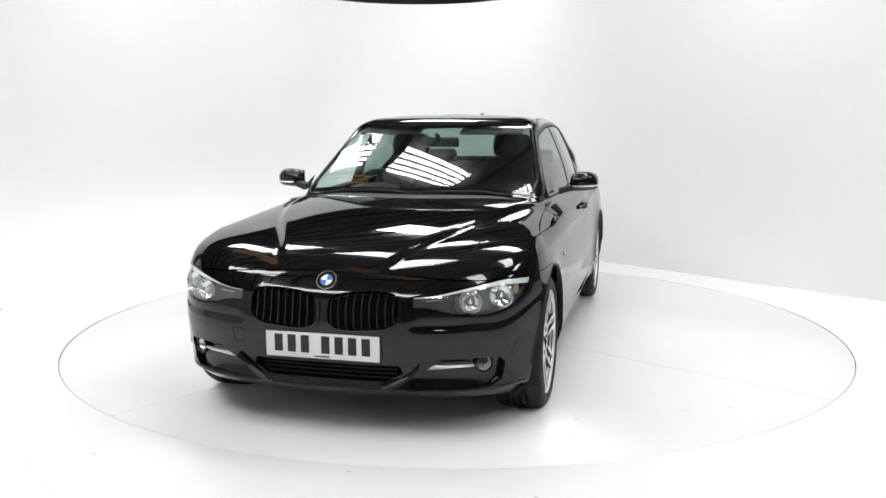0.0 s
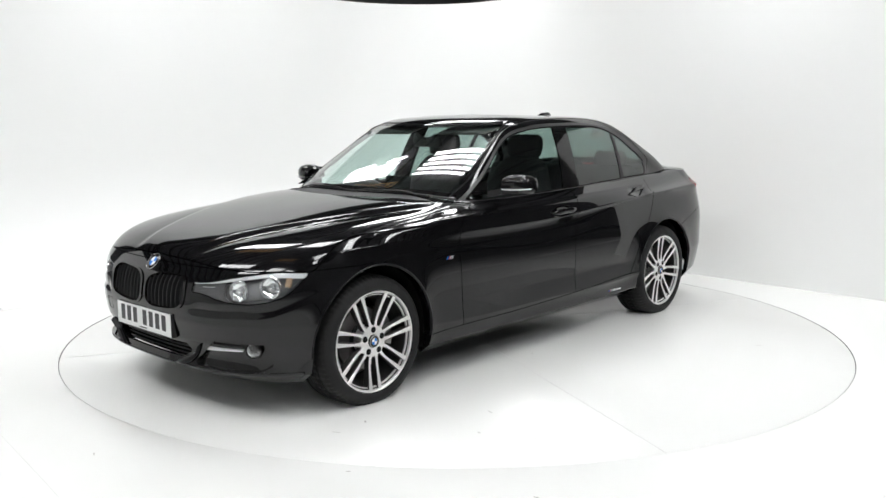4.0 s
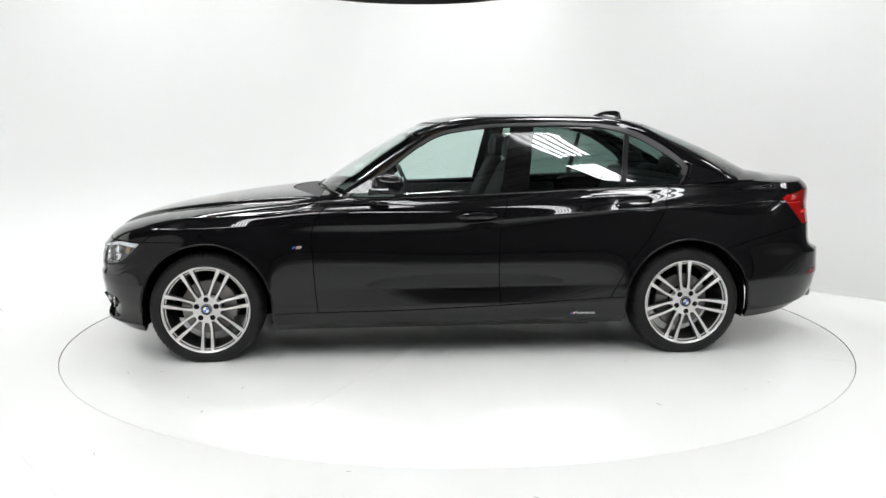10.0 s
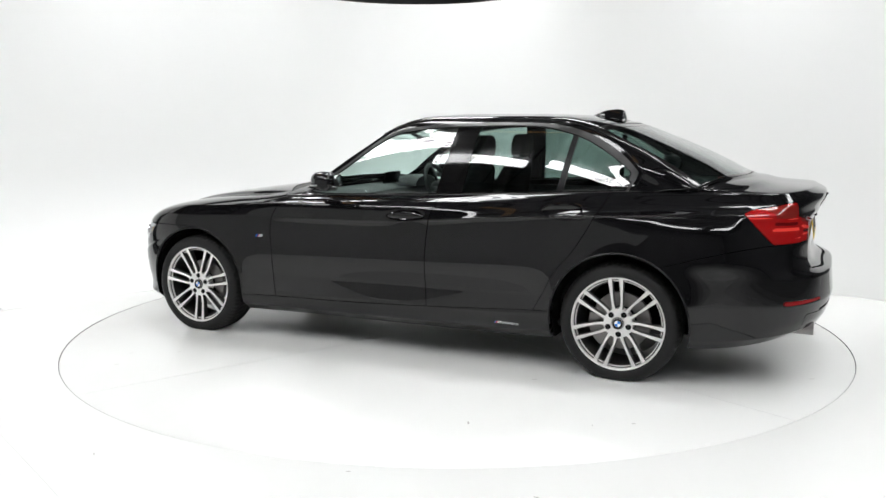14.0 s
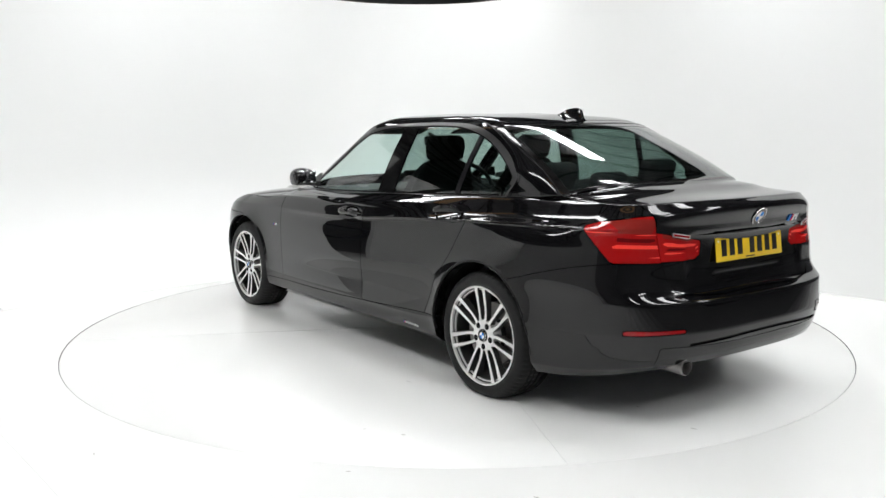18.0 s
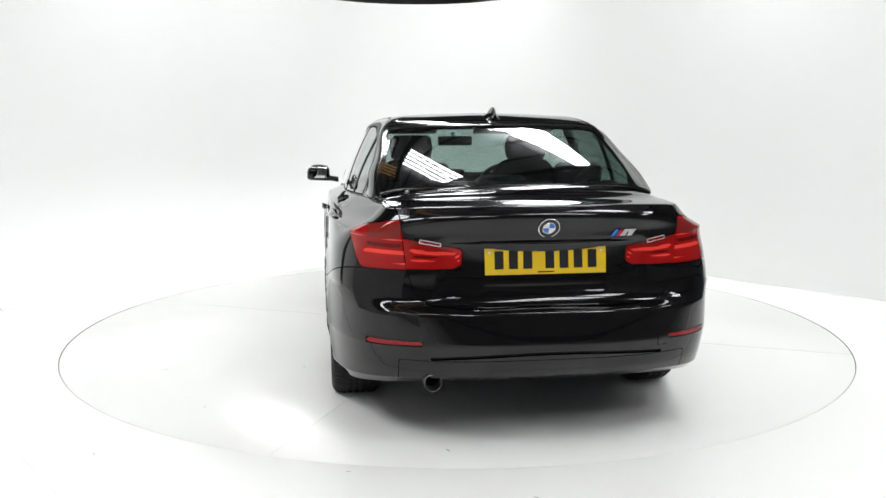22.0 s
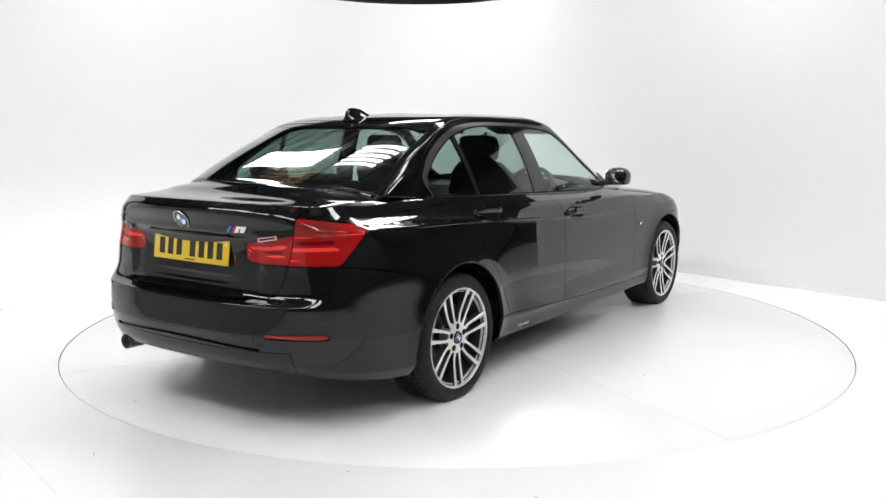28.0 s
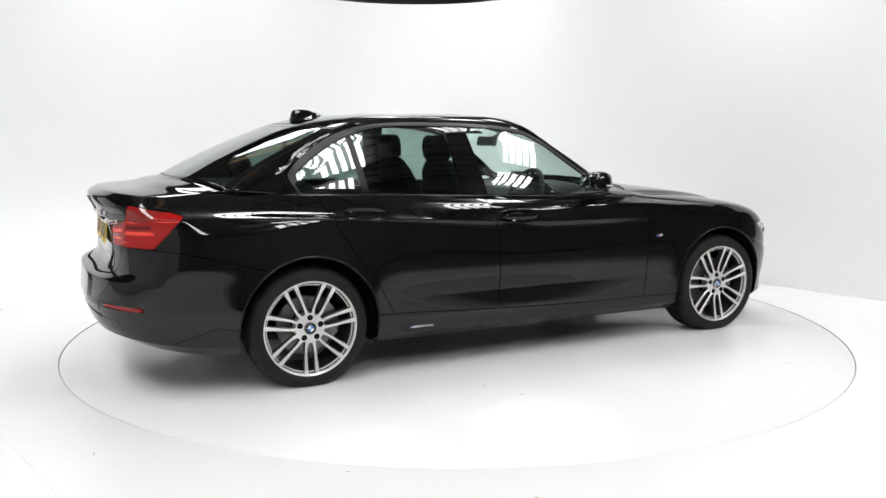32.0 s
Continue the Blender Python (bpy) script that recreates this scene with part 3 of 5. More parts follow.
door_front = curve((.28, .768), (.45, .784), (.61, .793), (.71, .80), (.78, .789), (.88, .731), (.93, .681), (.96, .65))
door_mid = curve((.31, -.289), (.61, -.28), (.78, -.296), (.94, -.34), (1.33, -.42))
door_rear = curve((.35, -.942), (.45, -.998), (.57, -1.06), (.68, -1.154), (.78, -1.216), (.957, -1.306), (1.01, -1.33))
sill_top = curve((-1.1, .352), (-.94, .346), (-.74, .335), (-.29, .311), (.25, .29), (.78, .283), (1.04, .276))
bonnet_front = curve((0, .727), (.3, .719), (.53, .703), (.69, .697), (.76, .70), (.84, .695))
bonnet_side = curve((.6, 12.6), (.72, 12.2), (.79, 11.4), (.87, 9.95), (.94, 9.4), (1.2, 9.15), (1.4, 9.25), (1.54, 9.0), (1.64, 8.2), (1.73, 7.0), (1.80, 6.4))
lamp_top = curve((.38, .637), (.45, .641), (.65, .680), (.753, .697), (.84, .692))
lamp_low = curve((.38, .590), (.45, .590), (.50, .579), (.55, .566), (.62, .556), (.70, .556), (.76, .570), (.80, .595), (.83, .655), (.842, .70))
dlo_rear = curve((.95, -1.375), (.987, -1.386), (1.078, -1.434), (1.134, -1.442), (1.3, -1.45))
dlo_top = curve((-1.52, 1.0), (-1.455, 1.085), (-1.39, 1.150), (-1.26, 1.240), (-1.143, 1.296), (-1.04, 1.324), (-.95, 1.338), (-.70, 1.350), (-.50, 1.347), (-.30, 1.341), (-.10, 1.322), (.05, 1.290), (.18, 1.222), (.25, 1.172), (.32, 1.118), (.62, .925), (.8, .81))
bumper_seam = curve((-2.45, .752), (-2.13, .752), (-1.83, .689), (-1.667, .642), (-1.5, .60))
lid_low = curve((0, .606), (.43, .611), (.50, .620), (.535, .643), (.555, .68), (.58, .75), (.65, 1.0))

arch = lambda x, y, z, v: np.minimum(np.hypot(x - 1.40, np.maximum(z - .315, 0)), np.hypot(x + 1.405, np.maximum(z - .315, 0))) - .371
lower, _ = cut(block(0, 12 * STEP), arch)

# front end
bonnet_f = lambda x, y, z, v: least((v - bonnet_side(x)) * .06, z - bonnet_front(y), (x - .6) * 2)
bonnet, lower = gap(lower, bonnet_f)
bonnet, cowl = gap(bonnet, lambda x, y, z, v: x - (.97 - .22 * (y / .7) ** 2), 0.006)
front, lower = gap(lower, lambda x, y, z, v: least(x - 1.42, .700 - z), 0.003)
extra, lower = cut(lower, lambda x, y, z, v: least(x - 1.75, .73 - z))
lamp_f = lambda x, y, z, v: least(lamp_top(y) - z, z - lamp_low(y), y - .392, x - 1.6)
headlamp, front = gap(front + extra, lamp_f, 0.005)


def kidney_f(x, y, z, v):
    zc = .573 + .06 * (y - .178)
    return .155 * (1 - (np.abs((y - .181) / .163) ** 3.6 + np.abs((z - zc) / .083) ** 3.6) ** (1 / 3.6)) * np.where(x > 1.8, 1, 9)


kidney, front = cut(front, lambda x, y, z, v: kidney_f(x, y, z, v) + .008)
kidney_rim, kidney_hole = cut(kidney, lambda x, y, z, v: .007 - kidney_f(x, y, z, v))
intake_f = convex((-.35, .262), (.27, .262), (.345, .300), (.335, .338), (-.35, .338))
intake, front = cut(front, lambda x, y, z, v: np.where(x > 1.8, intake_f(x, y, z, v), -1))
side_f = convex((.385, .240), (.70, .236), (.742, .262), (.757, .335), (.738, .368), (.515, .374), (.372, .262))
side_intake, front = cut(front, lambda x, y, z, v: np.where(x > 1.6, side_f(x, y, z, v), -1))
splitter, front = gap(front, lambda x, y, z, v: least(.232 - z, x - 1.80), 0.003)

# tail
lid_f = lambda x, y, z, v: least(z - lid_low(y), np.where(z < .985, .583 + (z - .757) * .10, .600 + np.clip(x + 2.30, 0, 1) * .13) - y, -1.6 - x)
lid, lower = gap(lower, lid_f)
rear, lower = gap(lower, lambda x, y, z, v: least(bumper_seam(x) - z, -1.45 - x), 0.004)
tail_top = curve((.58, .964), (.63, .959), (.724, .937), (.79, .917), (.83, .912))
tail_f = lambda x, y, z, v: least(tail_top(y) - z, z - .757, np.where(z < .912, -2.005 - (.912 - z) * .93, -2.005 - (z - .912) * 2.5) - x)
tail_outer, lower = gap(lower, tail_f, 0.004)
lid_lamp_f = lambda x, y, z, v: least(.842 + (y - .35) * .19 - z, z - .760, y - .352, -2.0 - x, (y - .352) + (z - .760) - .02)
tail_inner, lid = gap(lid, lid_lamp_f, 0.004)
reflector, rear = gap(rear, lambda x, y, z, v: least(z - .445 - (.75 - y) * .05, .470 + (.75 - y) * .02 - z, y - .525, .75 - y), 0.004)
slot_f = lambda x, y, z, v: least(z - .392 - .02 * np.cos(y * 3), .418 + .02 * np.cos(y * 3) - .012 - z, .50 - y, -2.0 - x)
slot, rear = cut(rear, slot_f)
diffuser, rear = gap(rear, lambda x, y, z, v: least(.392 - z, .62 - y, -2.1 - x), 0.003)

# sides
sill, lower = gap(lower, lambda x, y, z, v: least(sill_top(x) - z, 1.3 - x, x + 1.3))
wing, lower = gap(lower, lambda x, y, z, v: x - door_front(z))
side_rear, lower = gap(lower, lambda x, y, z, v: door_rear(z) - x)
door_a, door_b = gap(lower, lambda x, y, z, v: x - door_mid(z))

# cabin
s0, s1 = NF - 28, NF + NS + 23
R12, R17 = 12 * STEP, 17 * STEP
sides = block(R12, R17, s0, s1)
fronts = block(R12, 18 * STEP, 0, s0) + block(R17, 18 * STEP, s0, s1) + block(R12, 18 * STEP, s1, COLS - 1)
dlo_f = lambda x, y, z, v: least((dlo_top(x) - z) * .8, (v - 12.03) * .11, x - dlo_rear(z))
dlo, sides = cut(sides, lambda x, y, z, v: dlo_f(x, y, z, v) + .014)
door_frame, sides = gap(sides, lambda x, y, z, v: dlo_f(x, y, z, v) + .036, .0045, RUBBERS)
wide_c = lambda x, v: np.where(v > 12.5, .022 * np.clip((-x - .9) / .4, 0, 1), 0)
trim, panes = cut(dlo, lambda x, y, z, v: wide_c(x, v) - dlo_f(x, y, z, v))
edge_rubber, panes = cut(panes, lambda x, y, z, v: wide_c(x, v) + .006 - dlo_f(x, y, z, v))
pane_a, rest = cut(panes, lambda x, y, z, v: x + .298 + .21 * (z - .957))
post, rest = cut(rest, lambda x, y, z, v: x + .462 + .15 * (z - .96))
pane_b, rest = cut(rest, lambda x, y, z, v: x + 1.019 + .178 * (z - .988))
divider, pane_c = cut(rest, lambda x, y, z, v: x + 1.055 + .160 * (z - .985))
ws_f = lambda x, y, z, v: least(.708 - .345 * (z - .965) - y, (v - 12.06) * .12, (15.42 - v) * .08, x + .2)
rw_f = lambda x, y, z, v: least(.672 - .29 * (z - 1.065) - y, (v - 12.10) * .12, (15.12 - v) * .08, -.7 - x)
cabin = fronts + sides
screen, cabin = gap(cabin, ws_f, 0.005, RUBBERS)
backlight, cabin = gap(cabin, rw_f, 0.005, RUBBERS)
roof, cabin = gap(cabin, lambda x, y, z, v: least((v - 15.55) * .06, .555 - y), 0.004, RUBBERS)
header, cabin = cut(cabin, lambda x, y, z, v: least(v - 15.2, x + .1, .56 - y))
band, backlight = cut(backlight, lambda x, y, z, v: np.maximum.reduce([(v - 14.86) * .08, y - (.672 - .29 * (z - 1.065) - .028), (12.2 - v) * .1]))
frit, screen = cut(screen, lambda x, y, z, v: np.maximum.reduce([(v - 15.22) * .08, y - (.708 - .345 * (z - .965) - .018), (12.24 - v) * .12]))

emit("bonnet", bonnet, PAINT, car, depth=.016)
emit("cowl", cowl, PLASTIC, car, push=-.004, label="black plastic cowl below the windscreen")


def islands(polys):
    """Sorts faces into joined groups, the largest first."""
    root = {}

    def find(i):
        while root.setdefault(i, i) != i:
            root[i] = root[root[i]]
            i = root[i]
        return i

    for p in polys:
        for i in p[1:]:
            root[find(i)] = find(p[0])
    groups = collections.defaultdict(list)
    for p in polys:
        groups[find(p[0])].append(p)
    return sorted(groups.values(), key=len, reverse=True)


pieces = islands(front)
front_bumper = emit("front_bumper", pieces[0], PAINT, car, depth=.035)
for extra_piece in pieces[1:]:
    middle = any(abs(PTS[i][1]) < 1e-6 for p in extra_piece for i in p)
    if len(extra_piece) > 3:
        emit("bumper_insert", extra_piece, PAINT, front_bumper, both=middle, depth=.012)
emit("splitter", splitter, GLOSS, front_bumper, label="gloss black lower lip")
emit("intake", intake, DARK, front_bumper, depth=0, push=-.05, label="black lower air intake")
emit("side_intake", side_intake, GLOSS, front_bumper, both=False, depth=0, push=-.030, label="black side air intake")
emit("kidney_surround", kidney_rim, GLOSS, front_bumper, both=False, depth=.03, push=.006, label="gloss black grille surround")
emit("grille_back", kidney_hole, DARK, front_bumper, both=False, depth=0, push=-.035)
emit("front_wing", wing, PAINT, car, both=False, depth=.02)
DOORS = emit("front_door", door_a, PAINT, car, both=False), emit("rear_door", door_b, PAINT, car, both=False)
for k, pane, mat in ((0, pane_a, DOOR_GLASS), (1, pane_b, REAR_GLASS), (1, pane_c, REAR_GLASS)):
    for o, d in zip(emit("window_glass", pane, mat, None, both=False, depth=0, push=-.004, label="green-tinted side window glass"), DOORS[k]):
        o.parent = d
emit("window_trim", trim, TRIM, car, both=False, depth=.014, push=.001, label="satin black window surround")
emit("window_rubber", edge_rubber, DARK, car, both=False, depth=0, push=-.002, label="black rubber edge round the side glass")
emit("door_frame", door_frame, PAINT, car, both=False, depth=.012, label="black painted door frame over the side windows")
emit("door_post", post, GLOSS, car, both=False, push=-.001, label="gloss black door post cover")
emit("window_divider", divider, SATIN, car, both=False)
emit("sill", sill, PAINT, car, both=False, depth=.05)
SIDES = emit("rear_wing", side_rear, PAINT, car, both=False, depth=.02)
emit("roof", roof, PAINT, car)
for piece in islands(cabin):
    if len(piece) > 3:
        emit("pillar", piece, PAINT, car, both=False, depth=.02, label="black body-coloured window pillar and roof rail")
emit("roof_header", header, PAINT, car)
emit("windscreen", screen, WINDSCREEN_GLASS, car, depth=0, push=-.003, label="clear green-tinted windscreen")
emit("windscreen_border", frit, GLOSS, car, depth=.004, push=-.002)
emit("rear_window", backlight, REAR_GLASS, car, depth=0, push=-.003, label="tinted rear window")
emit("rear_window_border", band, GLOSS, car, depth=.004, push=-.002)
boot = emit("boot_lid", lid, PAINT, car, depth=.02)
rear_bumper = emit("rear_bumper", rear, PAINT, car, depth=.03)
emit("diffuser", diffuser, PAINT, rear_bumper, depth=.03)
emit("slot", slot, SATIN, rear_bumper, depth=0, push=-.012)
emit("reflector", reflector, RED_DEEP, rear_bumper, both=False, label="slim red bumper reflector")
emit("shut_line_seal", SEALS, DARK, car, depth=0, push=-.013)
emit("window_seal", RUBBERS, SATIN, car, depth=0, push=-.003, label="black rubber seals round the end windows and roof")


# ---- fittings on the skin ----
FLAT = np.concatenate([GRID.reshape(-1, 3), NORM.reshape(-1, 3)], axis=1)
FRONT_PTS = FLAT[(FLAT[:, 0] > 1.5) & (FLAT[:, 2] < .95)]
REAR_PTS = FLAT[(FLAT[:, 0] < -1.95) & (FLAT[:, 2] < 1.0)]
SIDE_PTS = FLAT[(np.abs(FLAT[:, 0]) < 1.6) & (FLAT[:, 4] > .7)]


def on(points, axes, p, q):
    """Place and normal on the left half of the skin at two coordinates."""
    d = (points[:, axes[0]] - p) ** 2 + (points[:, axes[1]] - q) ** 2
    i = np.argsort(d)[:4]
    w = 1 / (d[i] + 1e-7)
    r = (points[i] * w[:, None]).sum(0) / w.sum()
    place = [0, 0, 0]
    place[axes[0]], place[axes[1]] = p, q
    free = 3 - axes[0] - axes[1]
    place[free] = r[free]
    return Vector(place), Vector(r[3:6]).normalized()


def facing(place, normal, up=(0, 0, 1)):
    """A pose at place with z along the normal and y upwards."""
    z = Vector(normal).normalized()
    x = Vector(up).cross(z).normalized()
    y = z.cross(x)
    return Matrix.Translation(place) @ Matrix((x, y, z)).transposed().to_4x4()


def mirrored(name, bm, mat, parent, label=""):
    """Links a left-hand part and its mirror image."""
    pair = bm.copy()
    bmesh.ops.scale(pair, vec=(1, -1, 1), verts=pair.verts)
    parents = parent if isinstance(parent, (list, tuple)) else (parent, parent)
    return part(name, bm, mat, parents[0], label), part(name, pair, mat, parents[1], label)


# wheels
def tyre_bm():
    prof = [(.238, -.012), (.247, -.004), (.256, .004), (.270, .011), (.285, .010), (.302, .003), (.3135, -.008), (.3205, -.022), (.324, -.036)]
    for g0 in (-.066, -.098, -.130, -.162):
        prof += [(.325, g0 + .006), (.3175, g0 + .0045), (.3175, g0 - .0045), (.325, g0 - .006)]
    prof += [(.324, -.192), (.3205, -.206), (.308, -.220), (.290, -.234), (.262, -.236), (.238, -.215)]
    seg = 216
    bm = bmesh.new()
    rows = []
    for j, (r, h) in enumerate(prof):
        row = []
        for k in range(seg):
            a = 2 * math.pi * k / seg
            rr = r
            if j in (6, 7, 8) and k % 3 == 0:
                rr -= .0045
            if j in (12, 13, 16, 17) and k % 4 == 0:
                rr -= .005
            row.append(bm.verts.new((rr * math.cos(a), rr * math.sin(a), h)))
        rows.append(row)
    for a, b in zip(rows, rows[1:]):
        for k in range(seg):
            j = (k + 1) % seg
            bm.faces.new((a[k], a[j], b[j], b[k]))
    return bm


def bar(stations, z_low):
    """A wheel spoke: stations of (radius, sideways, half width, face height, chamfer)."""
    secs = []
    for r, s, w, z, c in stations:
        secs.append([(r, s - w, z_low), (r, s - w, z - c), (r, s - w + c, z), (r, s + w - c, z), (r, s + w, z - c), (r, s + w, z_low)])
    return loft(secs)


def build_wheel():
    barrel = lathe([(.243, -.014), (.2505, -.005), (.2515, .002), (.2475, .003), (.2420, -.001), (.2395, -.010), (.2405, -.020), (.246, -.020)], 96, closed=True)
    wheel = part("wheel", barrel, ALLOY, car, "nineteen-inch double-spoke alloy wheel with machined silver faces")
    part("tyre", tyre_bm(), RUBBER, wheel, "black low-profile tyre")
    part("inner_barrel", lathe([(.2405, -.010), (.2340, -.014), (.2335, -.024), (.2275, -.030), (.2255, -.05), (.2145, -.08), (.2135, -.19), (.236, -.205), (.241, -.205)], 72), ANTHRACITE, wheel, "dark grey wheel barrel")
    part("barrel_step", lathe([(.2338, -.0145), (.2300, -.0150), (.2285, -.0240), (.2335, -.0245)], 72), ALLOY, wheel, "bright inner rim step")
    part("hub", lathe([(.0001, -.020), (.030, -.020), (.036, -.0135), (.060, -.0135), (.072, -.0146), (.0785, -.018), (.080, -.07), (.0001, -.07)], 60), ALLOY, wheel)
    for k in range(7):
        for s in (1, -1):
            st = [(r_, s * q_, w_, z_, .0015) for r_, q_, w_, z_ in ((.060, .0150, .0100, -.0150), (.078, .0180, .0092, -.0150), (.090, .0212, .0076, -.0160), (.110, .0240, .0066, -.0165), (.135, .0258, .0066, -.0150), (.160, .0268, .0072, -.0120), (.190, .0278, .0084, -.0085), (.222, .0288, .0102, -.0040), (.243, .0298, .0122, -.0012))]
            wide = [(r, q, w + .0016, z - .0040, c) for r, q, w, z, c in st]
            a = math.degrees(2 * math.pi * k / 7) - 90
            o = part("spoke", bar(wide, -.048), ANTHRACITE, wheel)
            o.matrix_basis = pose(0, 0, 0, 0, 0, a)
            o = part("spoke_face", bar(st, -.03), ALLOY, wheel, "machined bright spoke face")
            o.matrix_basis = pose(0, 0, 0, 0, 0, a)
    for k in range(5):
        a = radians(72 * k + 90)
        p = pose(.0575 * math.cos(a), .0575 * math.sin(a), 0)
        part("bolt_well", lathe([(.0156, -.0140), (.0150, -.0128), (.0130, -.0126), (.0001, -.0126)], 20, p), DARK, wheel)
        part("wheel_bolt", lathe([(.0062, -.0127), (.0060, -.0115), (.0046, -.0110), (.0001, -.0110)], 6, p), SATIN, wheel)
    cap = part("centre_cap", lathe([(.0001, -.0085), (.0285, -.0085), (.0315, -.0105), (.0325, -.02)], 40), GLOSS, wheel, "round black centre cap")
    roundel(cap, pose(0, 0, -.0082), .030)
    part("brake_disc", lathe([(.06, -.098), (.155, -.098), (.158, -.104), (.158, -.118), (.06, -.118)], 64), STEEL, wheel, "bare steel brake disc")
    part("disc_bell", lathe([(.0001, -.080), (.075, -.080), (.082, -.088), (.083, -.10)], 48), SATIN, wheel)
    arc = [(-.018, radians(a)) for a in np.linspace(-18, 58, 13)]
    cal = loft([[(r * math.cos(a), r * math.sin(a), h) for r, h in ((.092, -.066), (.168, -.062), (.174, -.070), (.174, -.132), (.166, -.138), (.092, -.134))] for _, a in arc])
    part("brake_caliper", cal, STEEL, wheel, "grey brake caliper")
    return wheel


def roundel(parent, m, r):
    """Round badge: dark ring with a bright edge, four fields in blue and white."""
    part("edge", lathe([(r, .0002), (r * .985, .0022), (r * .93, .0022), (r * .92, .0012)], 40, m), CHROME, parent)
    part("ring", lathe([(r * .925, .0012), (r * .60, .0014)], 40, m), GLOSS, parent)
    part("inner_edge", lathe([(r * .60, .0012), (r * .59, .002), (r * .555, .002), (r * .55, .0012)], 40, m), CHROME, parent)
    for k in range(4):
        bm = bmesh.new()
        vs = [bm.verts.new((0, 0, .0013))] + [bm.verts.new((r * .555 * math.cos(a), r * .555 * math.sin(a), .0013)) for a in np.linspace(k * math.pi / 2, (k + 1) * math.pi / 2, 9)]
        bm.faces.new(vs)
        bmesh.ops.transform(bm, matrix=m, verts=bm.verts)
        part("field", bm, (WHITE_BADGE, BLUE)[(k + 1) % 2], parent, flat=True)


wheel = build_wheel()
LEFT_TURN = pose(0, 0, 0, -90, 0, 0)
WHEEL_AT = ((1.405, .876, 1, 0), (-1.405, .880, 1, 0), (1.405, -.876, -1, 0), (-1.405, -.880, -1, 0))
for k, (x, y, s, a) in enumerate(WHEEL_AT):
    spin = pose(0, 0, 0, 0, 0, (180, 4, 186, 180)[k])
    m = pose(x, y, .308) @ (Matrix() if s > 0 else pose(0, 0, 0, 0, 0, 180)) @ LEFT_TURN @ spin
    if k == 0:
        wheel.matrix_basis = m
    else:
        copy_thing(wheel, m)

# each tyre stands flat on the deck
for w in [o for o in car.children if o.name.startswith("wheel") and o.children]:
    for o in [c for c in w.children if c.name.startswith("tyre")]:
        o.data = o.data.copy()
        up = w.matrix_basis.inverted().to_3x3() @ Vector((0, 0, 1))
        for q in o.data.vertices:
            low_by = .0004 - .308 - q.co.dot(up)
            if low_by > 0:
                q.co += up * low_by
                q.co.z += .35 * low_by * (1 if q.co.z > -.11 else -1)

# rolled edges of the wheel arches
LOW_PTS = FLAT[(FLAT[:, 2] < .80) & (FLAT[:, 4] > .45)]
for x0, lo, hi in ((1.40, -4, 186), (-1.405, -6, 184)):
    secs = []
    for a in np.linspace(radians(lo), radians(hi), 49):
        c, q = math.cos(a), math.sin(a)
        at = lambda rr: (x0 + rr * c, max(.315 + rr * q, .20) if q < 0 else .315 + rr * q)
        px, pz = at(.374)
        p, n = on(LOW_PTS, (0, 2), px, pz)
        secs.append([(at(.3785)[0], p.y - .0005, at(.3785)[1]), (at(.374)[0], p.y + .0018, at(.374)[1]), (at(.369)[0], p.y - .001, at(.369)[1]), (at(.368)[0], p.y - .008, at(.368)[1]), (at(.369)[0], p.y - .014, at(.369)[1]), (at(.376)[0], p.y - .014, at(.376)[1])])
    mirrored("arch_lip", loft(secs), SATIN, car, "rolled edge of the wheel arch")

# wheel houses and underside
for x in (1.40, -1.405):
    mirrored("wheel_house", lathe([(.3735, -.026), (.377, -.075), (.380, -.40)], 40, pose(x, .862, .315) @ pose(0, 0, 0, -90, 0, 0), a0=math.pi - .3, a1=2 * math.pi + .3), DARK, car)
    mirrored("wheel_house_wall", box(.72, .02, .46, pose(x, .50, .52)), DARK, car)
under = box(3.6, 1.0, .03, pose(-.05, 0, .21), .005)
add(under, box(2.05, 1.58, .03, pose(-.02, 0, .20), .005))
add(under, box(.5, 1.2, .02, pose(1.72, 0, .215), .004))
part("underbody", under, DARK, car)
mirrored("jacking_rail", box(1.6, .03, .05, pose(-.05, .74, .185), .006), PLASTIC, car)

# grille blades
for side, obs in ((1, 0), (-1, 0)):
    for k in range(9):
        y = .179 + (k - 4) * .0345
        h = .076 * max(1 - abs((y - .179) / .160) ** 3.6, .02) ** (1 / 3.6)
        zc = .573 + .06 * (y - .178)
        secs = []
        for q in np.linspace(-1, 1, 7):
            p, n = on(FRONT_PTS, (1, 2), y, zc + q * h)
            dy = .006 * (1 - q * q) * (-1)
            secs.append([(p.x - .004, side * (y + dy - .0028), p.z), (p.x - .001, side * (y + dy), p.z), (p.x - .004, side * (y + dy + .0028), p.z), (p.x - .034, side * (y + dy + .0028), p.z), (p.x - .034, side * (y + dy - .0028), p.z)])
        part("grille_slat", loft(secs), SLAT, front_bumper, "gloss black upright grille blade")

